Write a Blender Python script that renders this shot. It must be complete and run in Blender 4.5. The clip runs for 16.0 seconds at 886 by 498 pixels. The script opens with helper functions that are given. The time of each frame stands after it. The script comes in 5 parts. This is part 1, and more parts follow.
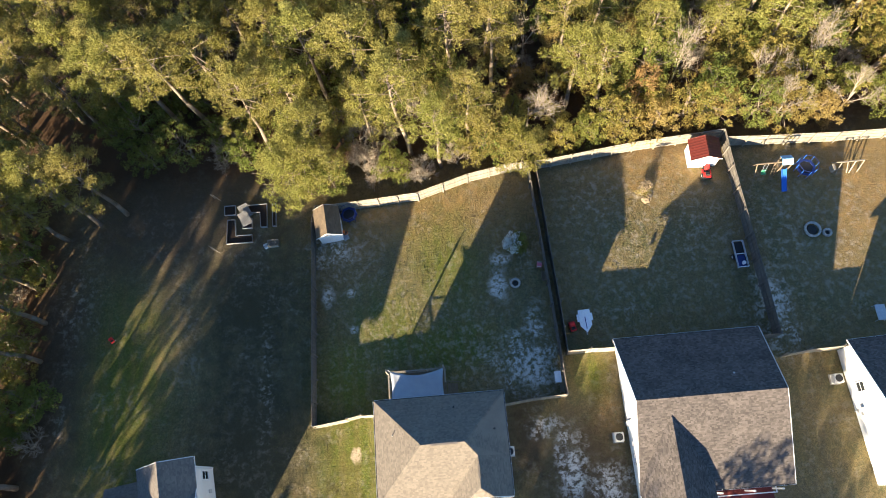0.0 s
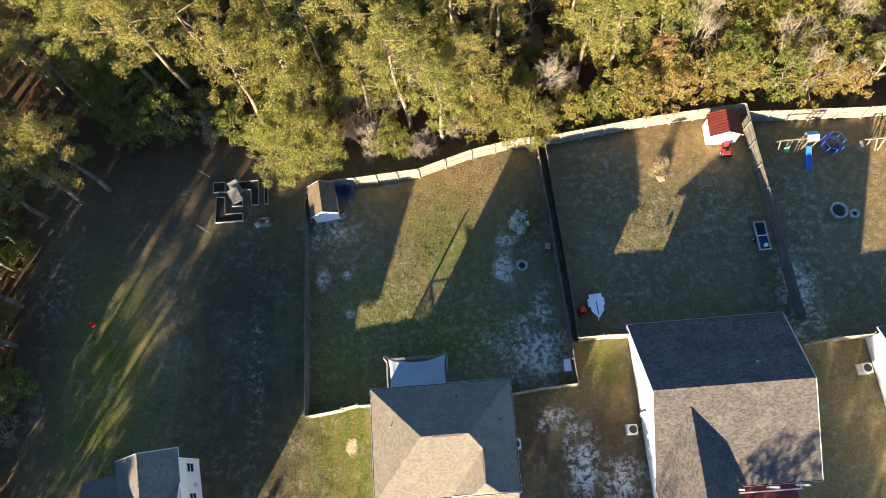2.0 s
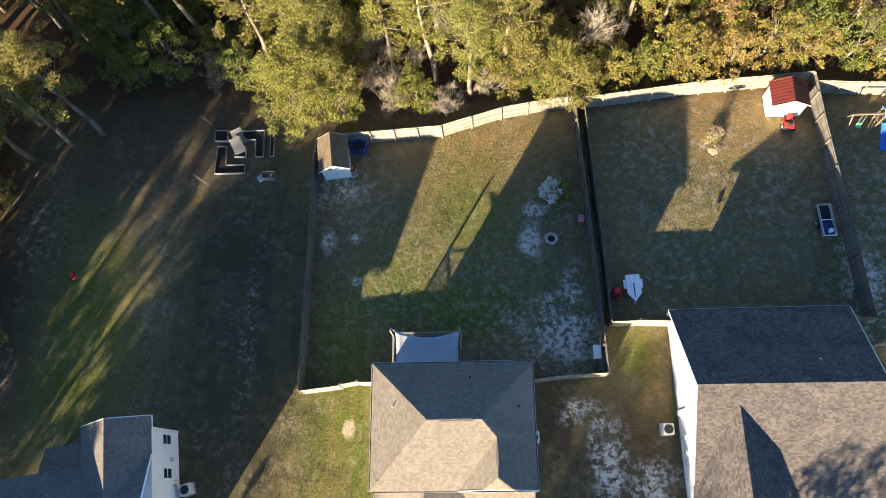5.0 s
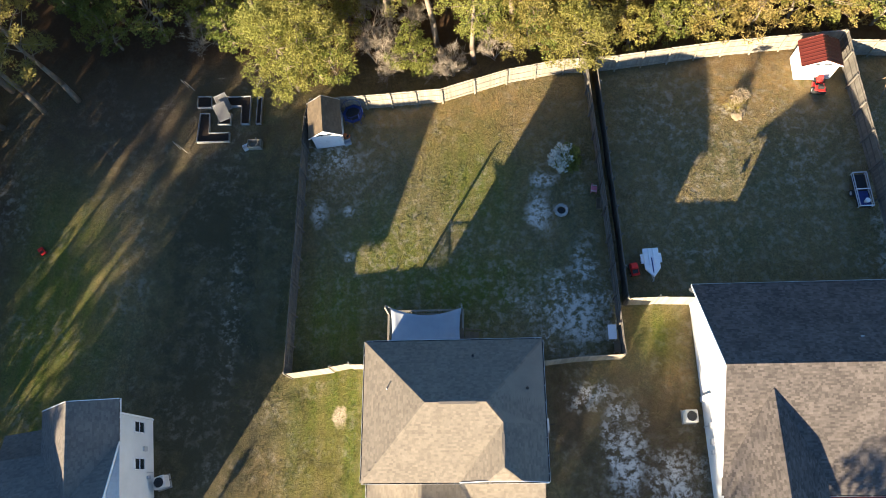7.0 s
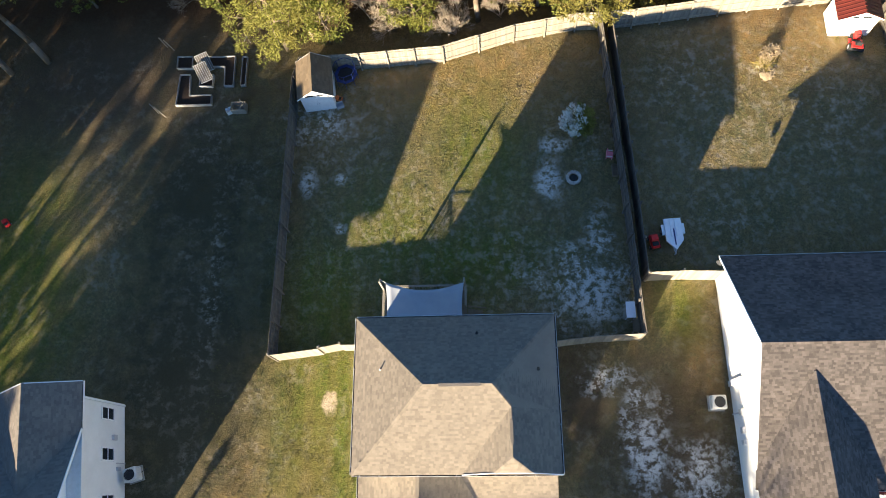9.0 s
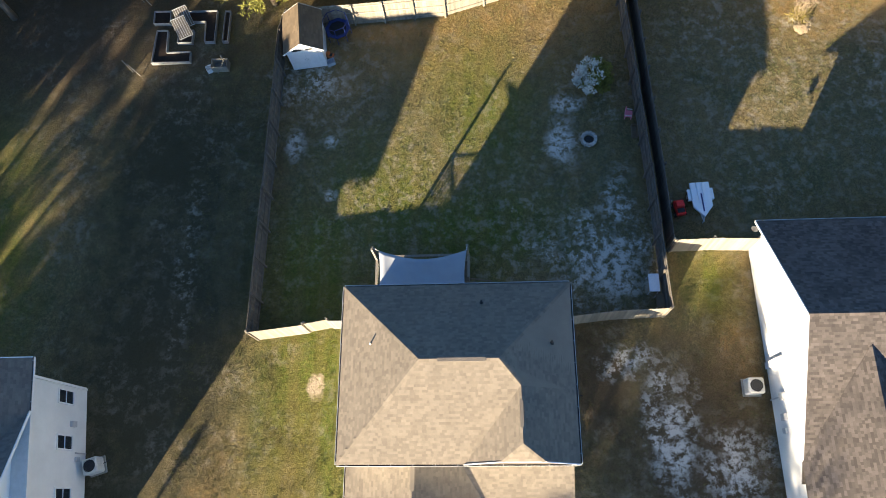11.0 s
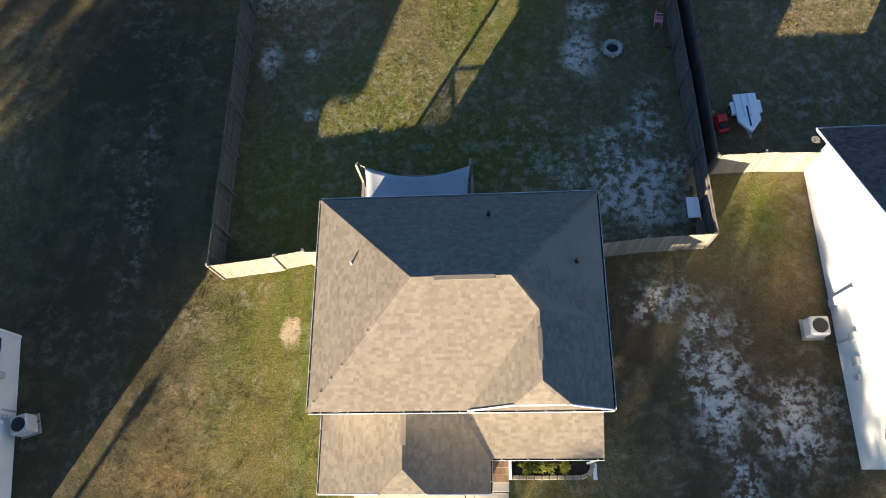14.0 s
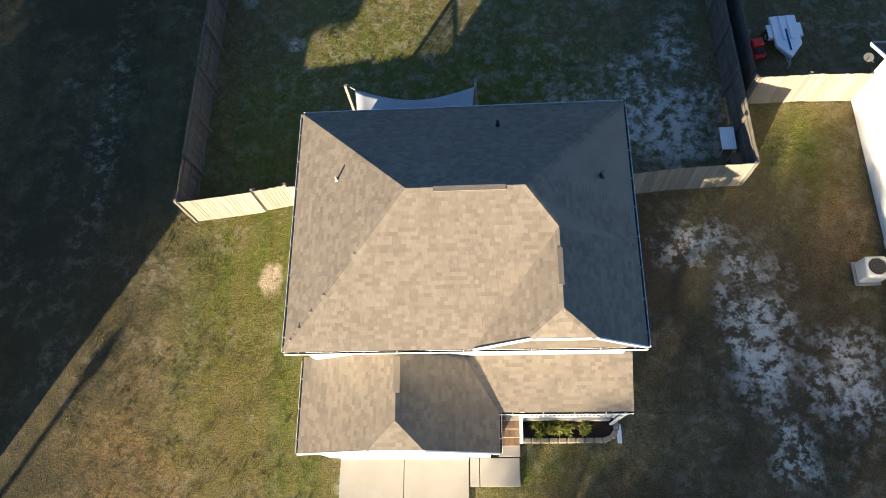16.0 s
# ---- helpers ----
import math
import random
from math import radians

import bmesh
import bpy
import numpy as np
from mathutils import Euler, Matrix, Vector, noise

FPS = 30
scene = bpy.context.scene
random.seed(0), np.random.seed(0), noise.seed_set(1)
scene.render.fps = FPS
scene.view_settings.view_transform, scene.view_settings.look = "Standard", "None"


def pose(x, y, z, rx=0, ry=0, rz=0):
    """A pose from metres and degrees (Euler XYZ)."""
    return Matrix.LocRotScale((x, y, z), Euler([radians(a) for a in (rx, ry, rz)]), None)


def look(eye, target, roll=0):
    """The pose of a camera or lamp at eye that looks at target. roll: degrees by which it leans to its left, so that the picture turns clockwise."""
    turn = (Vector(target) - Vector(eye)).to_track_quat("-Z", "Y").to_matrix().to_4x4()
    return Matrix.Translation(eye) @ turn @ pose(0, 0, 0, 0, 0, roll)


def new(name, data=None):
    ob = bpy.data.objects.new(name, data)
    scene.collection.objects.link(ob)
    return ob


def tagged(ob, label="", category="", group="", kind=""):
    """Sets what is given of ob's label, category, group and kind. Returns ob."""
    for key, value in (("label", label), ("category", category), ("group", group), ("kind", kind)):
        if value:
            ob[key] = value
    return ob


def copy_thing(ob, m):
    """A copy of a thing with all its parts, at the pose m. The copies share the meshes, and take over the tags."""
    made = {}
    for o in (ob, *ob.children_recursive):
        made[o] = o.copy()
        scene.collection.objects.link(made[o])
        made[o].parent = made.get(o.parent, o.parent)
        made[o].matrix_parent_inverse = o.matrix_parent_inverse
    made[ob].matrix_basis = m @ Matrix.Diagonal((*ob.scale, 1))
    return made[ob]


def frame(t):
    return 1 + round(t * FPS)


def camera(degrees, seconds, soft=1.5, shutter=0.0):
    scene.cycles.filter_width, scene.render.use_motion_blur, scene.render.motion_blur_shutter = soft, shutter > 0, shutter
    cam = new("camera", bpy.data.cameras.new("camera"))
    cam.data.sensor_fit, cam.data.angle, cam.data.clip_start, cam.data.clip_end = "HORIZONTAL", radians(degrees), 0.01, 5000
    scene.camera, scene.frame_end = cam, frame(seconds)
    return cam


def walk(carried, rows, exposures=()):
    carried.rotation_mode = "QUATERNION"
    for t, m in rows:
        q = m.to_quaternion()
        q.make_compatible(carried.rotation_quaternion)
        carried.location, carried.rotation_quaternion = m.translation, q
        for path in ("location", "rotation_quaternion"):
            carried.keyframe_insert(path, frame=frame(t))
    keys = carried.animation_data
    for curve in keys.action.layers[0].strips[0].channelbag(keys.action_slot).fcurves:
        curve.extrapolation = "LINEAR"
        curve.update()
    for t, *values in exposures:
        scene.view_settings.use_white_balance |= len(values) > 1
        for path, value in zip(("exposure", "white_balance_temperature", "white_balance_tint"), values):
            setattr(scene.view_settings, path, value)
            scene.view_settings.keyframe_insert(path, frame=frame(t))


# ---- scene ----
cam = camera(65.5, 16.0, 0.95)
PATH = [
    (0, (-0.164, 1.634, 57.911), (-0.241, 2.292, 56.024), -11.7),
    (0.5, (-0.397, 1.779, 57.199), (-0.469, 2.429, 55.308), -11.3),
    (1, (-0.538, 1.874, 56.275), (-0.608, 2.517, 54.382), -11.2),
    (1.5, (-0.62, 1.918, 55.24), (-0.69, 2.556, 53.346), -11.3),
    (2, (-0.73, 1.873, 54.173), (-0.804, 2.51, 52.279), -11.3),
    (2.5, (-0.834, 1.792, 53.071), (-0.931, 2.43, 51.178), -11.7),
    (3, (-0.928, 1.685, 52.007), (-1.049, 2.325, 50.116), -12.0),
    (3.5, (-1.037, 1.646, 50.945), (-1.159, 2.284, 49.054), -12.0),
    (4, (-1.174, 1.644, 50.009), (-1.294, 2.277, 48.115), -11.9),
    (6.5, (-1.395, 0.676, 44.148), (-1.525, 1.332, 42.263), -12.2),
    (7, (-1.512, 0.623, 43.18), (-1.64, 1.277, 41.294), -12.1),
    (7.5, (-1.563, 0.633, 42.106), (-1.693, 1.282, 40.219), -12.3),
    (8, (-1.62, 0.566, 41.0), (-1.751, 1.215, 39.113), -12.4),
    (8.5, (-1.699, 0.513, 39.932), (-1.831, 1.16, 38.044), -12.5),
    (9, (-1.761, 0.483, 38.878), (-1.894, 1.127, 36.989), -12.6),
    (11.5, (-2.022, -0.248, 33.203), (-2.164, 0.417, 31.322), -12.8),
    (12, (-2.094, -0.301, 32.217), (-2.236, 0.359, 30.335), -12.9),
    (12.5, (-2.155, -0.521, 31.176), (-2.297, 0.138, 29.293), -12.9),
    (13, (-2.202, -0.893, 30.077), (-2.345, -0.229, 28.195), -12.9),
    (13.5, (-2.234, -1.262, 29.004), (-2.38, -0.596, 27.124), -13.1),
    (14, (-2.342, -1.645, 27.946), (-2.486, -0.975, 26.067), -12.9),
    (14.5, (-2.448, -2.049, 26.899), (-2.59, -1.361, 25.026), -12.4),
    (15, (-2.516, -2.423, 25.83), (-2.658, -1.724, 23.961), -12.3),
    (15.5, (-2.585, -2.757, 24.791), (-2.728, -2.058, 22.923), -12.4),
    (16, (-2.682, -3.032, 23.807), (-2.826, -2.337, 21.937), -12.4),
]
walk(cam, [(t, look(eye, target, roll)) for t, eye, target, roll in PATH], [(0.0, 2.4), (9.0, 2.33), (12.5, 2.2), (16.0, 2.02)])

# ---- light ----
SUN_EL, SUN_AZ = radians(12.9), math.atan2(-0.5, -0.866)
to_sun = Vector((math.sin(SUN_AZ) * math.cos(SUN_EL), math.cos(SUN_AZ) * math.cos(SUN_EL), math.sin(SUN_EL)))
world = bpy.data.worlds.new("world")
scene.world = world
world.use_nodes = True
wn = world.node_tree
sky = wn.nodes.new("ShaderNodeTexSky")
sky.sky_type, sky.sun_disc, sky.sun_elevation, sky.sun_rotation = "NISHITA", False, SUN_EL, SUN_AZ % (2 * math.pi)
sky.air_density, sky.dust_density, sky.ozone_density = 1.0, 0.2, 5.0
wn.nodes["Background"].inputs[1].default_value = 0.07
wn.links.new(sky.outputs[0], wn.nodes["Background"].inputs[0])
lamp = bpy.data.lights.new("sun", "SUN")
lamp.energy, lamp.angle, lamp.color = 5.0, radians(0.6), (1.0, 0.835, 0.6)
sun = new("sun", lamp)
sun.matrix_world = look(to_sun * 100, (0, 0, 0))

# ---- materials ----
def node(nt, kind, **vals):
    n = nt.nodes.new(kind)
    for k, v in vals.items():
        n.inputs[k].default_value = v
    return n

def mixc(nt, fac, a, b, mode="MIX"):
    m = nt.nodes.new("ShaderNodeMix")
    m.data_type, m.blend_type = "RGBA", mode
    for sock, v in ((m.inputs[0], fac), (m.inputs[6], a), (m.inputs[7], b)):
        if isinstance(v, bpy.types.NodeSocket):
            nt.links.new(v, sock)
        elif isinstance(v, (int, float)):
            sock.default_value = v
        else:
            sock.default_value = (*v, 1)
    return m.outputs[2]

def math_node(nt, op, a, b=0.0, c=0.0):
    m = nt.nodes.new("ShaderNodeMath")
    m.operation = op
    for sock, v in zip(m.inputs, (a, b, c)):
        if isinstance(v, bpy.types.NodeSocket):
            nt.links.new(v, sock)
        else:
            sock.default_value = v
    return m.outputs[0]

def noise_tex(nt, pos, scale, detail=4.0, rough=0.6):
    n = node(nt, "ShaderNodeTexNoise", Scale=scale, Detail=detail, Roughness=rough)
    nt.links.new(pos, n.inputs["Vector"])
    return n.outputs[0]

def ramp(nt, v, lo, hi):
    m = nt.nodes.new("ShaderNodeMapRange")
    m.inputs[1].default_value, m.inputs[2].default_value = lo, hi
    nt.links.new(v, m.inputs[0])
    return m.outputs[0]

def surf(name, c1, c2, scale=3.0, rough=0.8, bump=0.2, fine=40.0, metal=0.0, island=0.0, spec=0.3, stretch=None, leaf=0.0, dark=0.25):
    m = bpy.data.materials.new(name)
    m.use_nodes = True
    nt = m.node_tree
    p = nt.nodes["Principled BSDF"]
    geo = nt.nodes.new("ShaderNodeNewGeometry")
    pos = geo.outputs["Position"]
    if stretch:
        vm = nt.nodes.new("ShaderNodeVectorMath")
        vm.operation = "MULTIPLY"
        vm.inputs[1].default_value = stretch
        nt.links.new(pos, vm.inputs[0])
        pos = vm.outputs[0]
    a = ramp(nt, noise_tex(nt, pos, scale), 0.35, 0.65)
    col = mixc(nt, a, c1, c2)
    b = noise_tex(nt, pos, fine, 3.0)
    col = mixc(nt, math_node(nt, "MULTIPLY", ramp(nt, b, 0.6, 0.4), dark), col, tuple(x * 0.45 for x in c1))
    if island:
        oi = nt.nodes.new("ShaderNodeObjectInfo")
        r = math_node(nt, "ADD", geo.outputs["Random Per Island"], oi.outputs["Random"])
        r = math_node(nt, "FRACT", r)
        hsv = nt.nodes.new("ShaderNodeHueSaturation")
        nt.links.new(math_node(nt, "MULTIPLY_ADD", r, 2 * island, 1 - island), hsv.inputs["Value"])
        nt.links.new(math_node(nt, "MULTIPLY_ADD", oi.outputs["Random"], 0.03 if leaf else 0.0, 0.485 if leaf else 0.5), hsv.inputs["Hue"])
        nt.links.new(col, hsv.inputs["Color"])
        col = hsv.outputs[0]
    nt.links.new(col, p.inputs["Base Color"])
    p.inputs["Roughness"].default_value, p.inputs["Metallic"].default_value = rough, metal
    p.inputs["Specular IOR Level"].default_value = spec
    if bump:
        bp = node(nt, "ShaderNodeBump", Strength=bump, Distance=0.02)
        nt.links.new(b, bp.inputs["Height"])
        nt.links.new(bp.outputs[0], p.inputs["Normal"])
    if leaf:
        tr = nt.nodes.new("ShaderNodeBsdfTranslucent")
        nt.links.new(col, tr.inputs[0])
        mx = nt.nodes.new("ShaderNodeMixShader")
        mx.inputs[0].default_value = leaf
        nt.links.new(p.outputs[0], mx.inputs[1])
        nt.links.new(tr.outputs[0], mx.inputs[2])
        nt.links.new(mx.outputs[0], nt.nodes["Material Output"].inputs[0])
    return m

M = dict(
    wall=surf("vinyl_siding_white", (0.78, 0.78, 0.76), (0.7, 0.7, 0.68), 0.8, 0.55, 0.08, 25, dark=0.08),
    trim=surf("white_trim", (0.8, 0.8, 0.79), (0.72, 0.72, 0.7), 4, 0.5, 0.05, dark=0.1),
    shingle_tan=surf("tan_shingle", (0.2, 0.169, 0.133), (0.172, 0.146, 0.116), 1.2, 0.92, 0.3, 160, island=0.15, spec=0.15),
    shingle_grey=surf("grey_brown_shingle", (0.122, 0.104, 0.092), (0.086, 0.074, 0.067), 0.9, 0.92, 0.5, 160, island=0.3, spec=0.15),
    shingle_dark=surf("charcoal_shingle", (0.18, 0.156, 0.132), (0.15, 0.131, 0.113), 0.9, 0.92, 0.5, 160, island=0.15, spec=0.15),
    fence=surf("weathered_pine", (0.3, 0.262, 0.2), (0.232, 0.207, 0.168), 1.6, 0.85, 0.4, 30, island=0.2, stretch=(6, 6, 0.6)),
    # the same pine at roughly half the brightness, for the side fences
    fence_grey=surf("darker_grey_pine", (0.162, 0.144, 0.12), (0.12, 0.108, 0.093), 1.6, 0.85, 0.4, 30, island=0.2, stretch=(6, 6, 0.6)),
    timber=surf("treated_timber", (0.198, 0.15, 0.096), (0.15, 0.114, 0.078), 3, 0.8, 0.3, 60, island=0.12),
    concrete=surf("pale_concrete", (0.348, 0.318, 0.27), (0.3, 0.276, 0.234), 0.7, 0.85, 0.25, 60, dark=0.12),
    block=surf("tan_block", (0.3, 0.252, 0.186), (0.24, 0.204, 0.156), 5, 0.9, 0.4, 50, island=0.12),
    brick=surf("brown_brick", (0.216, 0.138, 0.084), (0.162, 0.102, 0.066), 4, 0.85, 0.3, 70, island=0.15),
    stone=surf("grey_stone", (0.45, 0.426, 0.384), (0.36, 0.336, 0.3), 6, 0.9, 0.4, 60, island=0.2),
    soil=surf("dark_mulch", (0.027, 0.018, 0.0132), (0.042, 0.027, 0.018), 8, 0.95, 0.8, 60),
    ash=surf("black_ash", (0.03, 0.03, 0.03), (0.06, 0.055, 0.05), 9, 0.95, 0.5, 60),
    bark=surf("pine_bark", (0.252, 0.198, 0.144), (0.18, 0.138, 0.102), 4, 0.9, 0.8, 30, stretch=(3, 3, 0.7)),
    pale_bark=surf("pale_bare_bark", (0.4, 0.335, 0.26), (0.33, 0.27, 0.205), 4, 0.9, 0.4, 30),
    needle=surf("pine_needles", (0.23, 0.222, 0.056), (0.305, 0.27, 0.085), 0.5, 0.8, 0.0, 1.3, island=0.16, spec=0.08, leaf=0.42, dark=0.3),
    leaf_green=surf("evergreen_leaves", (0.15, 0.18, 0.042), (0.24, 0.242, 0.064), 0.6, 0.75, 0.0, 1.6, island=0.16, spec=0.08, leaf=0.42, dark=0.25),
    leaf_gold=surf("golden_leaves", (0.33, 0.26, 0.078), (0.25, 0.24, 0.06), 0.6, 0.75, 0.0, 1.6, island=0.16, spec=0.08, leaf=0.42, dark=0.25),
    leaf_rust=surf("rust_leaves", (0.38, 0.26, 0.105), (0.33, 0.245, 0.09), 0.6, 0.75, 0.0, 1.6, island=0.16, spec=0.08, leaf=0.42, dark=0.2),
    blossom=surf("white_blossom", (0.8, 0.8, 0.74), (0.7, 0.7, 0.62), 2, 0.7, 0.0, 5, island=0.2, leaf=0.2),
    straw=surf("dry_plumes", (0.372, 0.3, 0.198), (0.3, 0.228, 0.144), 2, 0.8, 0.0, 5, island=0.2, leaf=0.2),
    red=surf("red_plastic", (0.68, 0.035, 0.03), (0.6, 0.03, 0.028), 5, 0.4, 0.05),
    orange=surf("orange_plastic", (0.6, 0.17, 0.04), (0.5, 0.13, 0.04), 5, 0.45, 0.05),
    pink=surf("pink_plastic", (0.8, 0.24, 0.32), (0.72, 0.2, 0.28), 5, 0.45, 0.05),
    blue=surf("blue_plastic", (0.04, 0.17, 0.55), (0.03, 0.14, 0.5), 5, 0.4, 0.05),
    navy=surf("navy_vinyl", (0.02, 0.04, 0.16), (0.015, 0.03, 0.12), 5, 0.5, 0.1),
    mesh=surf("black_mesh", (0.015, 0.016, 0.02), (0.02, 0.02, 0.025), 9, 0.7, 0.1),
    metal=surf("galvanised_steel", (0.55, 0.56, 0.57), (0.46, 0.47, 0.48), 6, 0.5, 0.05, metal=0.25),
    aluminium=surf("pale_aluminium", (0.84, 0.85, 0.86), (0.78, 0.8, 0.81), 3, 0.5, 0.06),
    black=surf("black_rubber", (0.02, 0.02, 0.02), (0.03, 0.03, 0.03), 9, 0.6, 0.1),
    cream=surf("cream_plastic", (0.66, 0.64, 0.58), (0.58, 0.56, 0.51), 4, 0.5, 0.05),
    sail=surf("pale_blue_grey_cloth", (0.36, 0.378, 0.402), (0.324, 0.342, 0.372), 1.5, 0.8, 0.1, 90, dark=0.08),
    shed_roof=surf("brown_shed_shingle", (0.162, 0.12, 0.078), (0.126, 0.096, 0.066), 1.4, 0.9, 0.4, 120, island=0.12),
    red_metal=surf("dark_red_metal_roof", (0.15, 0.03, 0.02), (0.12, 0.026, 0.018), 2, 0.45, 0.05, island=0.06),
    red_paint=surf("dark_red_porch_paint", (0.14, 0.025, 0.02), (0.11, 0.02, 0.02), 3, 0.6, 0.05),
    green_plastic=surf("green_plastic", (0.06, 0.3, 0.16), (0.05, 0.25, 0.13), 4, 0.5, 0.05),
    dish=surf("dark_grey_dish", (0.045, 0.047, 0.052), (0.035, 0.037, 0.04), 4, 0.5, 0.05),
    board=surf("greyed_bed_board", (0.36, 0.35, 0.33), (0.27, 0.26, 0.24), 3, 0.85, 0.2, 40, island=0.15),
    glass=surf("dark_window_glass", (0.02, 0.025, 0.03), (0.03, 0.035, 0.04), 1, 0.05, 0.0, spec=0.8, dark=0.0),
)

def ground_material():
    m = bpy.data.materials.new("lawn_and_forest_floor")
    m.use_nodes = True
    nt = m.node_tree
    p = nt.nodes["Principled BSDF"]
    pos = nt.nodes.new("ShaderNodeNewGeometry").outputs["Position"]
    big, mid = noise_tex(nt, pos, 0.16, 5, 0.6), noise_tex(nt, pos, 0.9, 6, 0.65)
    fine, grain = noise_tex(nt, pos, 5.0, 6, 0.7), noise_tex(nt, pos, 26.0, 4, 0.7)
    warp = noise_tex(nt, pos, 0.7, 5, 0.7)

    def blob(x, y, rx, ry, soft=0.5):
        d = nt.nodes.new("ShaderNodeVectorMath")
        d.operation = "SUBTRACT"
        d.inputs[1].default_value = (x, y, 0)
        nt.links.new(pos, d.inputs[0])
        s = nt.nodes.new("ShaderNodeVectorMath")
        s.operation = "MULTIPLY"
        s.inputs[1].default_value = (1 / rx, 1 / ry, 0)
        nt.links.new(d.outputs[0], s.inputs[0])
        ln = nt.nodes.new("ShaderNodeVectorMath")
        ln.operation = "LENGTH"
        nt.links.new(s.outputs[0], ln.inputs[0])
        v = math_node(nt, "ADD", ln.outputs["Value"], math_node(nt, "MULTIPLY_ADD", warp, 2.4, -1.2))
        return ramp(nt, v, 1 + soft, 1 - soft)

    def any_of(items):
        out = blob(*items[0])
        for it in items[1:]:
            out = math_node(nt, "MAXIMUM", out, blob(*it))
        return out

    # dormant tan turf against green turf
    straw_a, straw_b = noise_tex(nt, pos, 1.7, 8, 0.78), noise_tex(nt, pos, 0.33, 5, 0.6)
    turf = mixc(nt, ramp(nt, big, 0.38, 0.62), (0.125, 0.122, 0.058), (0.2, 0.156, 0.085))
    turf = mixc(nt, any_of([(-15.8, -2.5, 3.0, 5.0, 0.5), (-4.5, 25.5, 8, 3.0, 0.6), (17, 27.5, 5, 3.4, 0.6), (34, 24, 5, 6, 0.6), (9.7, 6.0, 1.1, 4.0, 0.6)]), turf, (0.34, 0.205, 0.08))
    turf = mixc(nt, math_node(nt, "MULTIPLY", ramp(nt, mid, 0.42, 0.62), 0.8), turf, (0.2, 0.145, 0.075))
    turf = mixc(nt, math_node(nt, "MULTIPLY", ramp(nt, fine, 0.48, 0.6), 0.7), turf, (0.28, 0.21, 0.1))
    lush = mixc(nt, ramp(nt, fine, 0.4, 0.62), (0.085, 0.13, 0.014), (0.165, 0.172, 0.03))
    turf = mixc(nt, math_node(nt, "MULTIPLY", any_of([(-11.4, 3.6, 3.3, 6.0, 0.45), (-9.6, 3.0, 1.5, 8.0, 0.5), (-11.5, 10.5, 3, 4, 0.6), (-7.5, 15, 3.0, 3.2, 0.8), (-2.5, 20.5, 2.6, 4, 0.8), (-3, 13, 4, 2.2, 0.7),
                                                      (9.0, 9.6, 1.2, 1.8, 0.7), (-1, -2.2, 3.0, 1.0, 0.6), (-31, 11, 3.5, 9, 0.6)]), 0.85), turf, lush)
    turf = mixc(nt, math_node(nt, "MULTIPLY", blob(-11.9, -0.2, 1.1, 4.0, 0.7), 0.7), turf, (0.205, 0.15, 0.05))
    # faint mower passes running away from the street
    px = nt.nodes.new("ShaderNodeSeparateXYZ")
    nt.links.new(pos, px.inputs[0])
    lane = math_node(nt, "SINE", math_node(nt, "MULTIPLY_ADD", px.outputs[0], 5.2, math_node(nt, "MULTIPLY", warp, 3.0)), 0.0)
    turf = mixc(nt, math_node(nt, "MULTIPLY", ramp(nt, lane, -0.3, 0.9), 0.3), turf, (0.225, 0.165, 0.065))
    # brown turf between the houses, darkened further to paint in soft tree shade
    turf = mixc(nt, any_of([(7.6, 0.5, 4.5, 5.5, 0.5), (3.0, 4.5, 1.6, 3.5, 0.5), (3.5, -3.4, 5, 1.8, 0.5)]), turf, mixc(nt, straw_a, (0.072, 0.052, 0.028), (0.175, 0.115, 0.066)))
    turf = mixc(nt, any_of([(-19.5, 6, 4.6, 11, 0.5), (-21, -2, 4, 5, 0.5), (-20, 18, 4.5, 6, 0.5)]), turf, mixc(nt, straw_b, (0.058, 0.054, 0.028), (0.105, 0.085, 0.052)))
    turf = mixc(nt, any_of([(-28, 27, 9, 5, 0.6), (-37.5, 15, 3, 12, 0.6)]), turf, (0.12, 0.085, 0.055))
    turf = mixc(nt, math_node(nt, "MULTIPLY", ramp(nt, grain, 0.53, 0.38), 0.85), turf, (0.044, 0.042, 0.018))
    # pale dead thatch in flecks and drifts
    drift = any_of([(-18.5, 11.5, 0.5, 5.0, 0.7), (-36, 19.5, 2.0, 3.0, 0.6), (-36.5, 9.5, 0.8, 1.6, 0.6), (19.8, 21.8, 3.6, 3.6, 0.7), (12.5, 15.5, 2.6, 2.4, 0.8), (11, 25, 3, 3, 0.8), (22.3, 14, 1.6, 1.4, 0.6),
                    (-11, 22, 3.0, 4.0, 0.8), (-0.5, 12.5, 2.2, 3.5, 0.7), (27, 20, 4, 6, 0.8), (4, 21, 2, 2.5, 0.7)])
    drift = math_node(nt, "MAXIMUM", drift, math_node(nt, "MULTIPLY", any_of([(15, 20, 9, 9, 0.4), (30, 20, 6, 9, 0.4), (-5, 14, 9, 6, 0.5)]), 0.6))
    fleck = math_node(nt, "MULTIPLY", ramp(nt, straw_a, 0.5, 0.6), math_node(nt, "MAXIMUM", math_node(nt, "MULTIPLY", drift, 0.8), math_node(nt, "MULTIPLY", ramp(nt, straw_b, 0.42, 0.62), 0.36)))
    turf = mixc(nt, fleck, turf, (0.34, 0.295, 0.225))
    # bare sand showing through
    tuft = noise_tex(nt, pos, 2.6, 7, 0.75)
    patchy = math_node(nt, "MULTIPLY", ramp(nt, tuft, 0.47, 0.55), ramp(nt, mid, 0.4, 0.52))
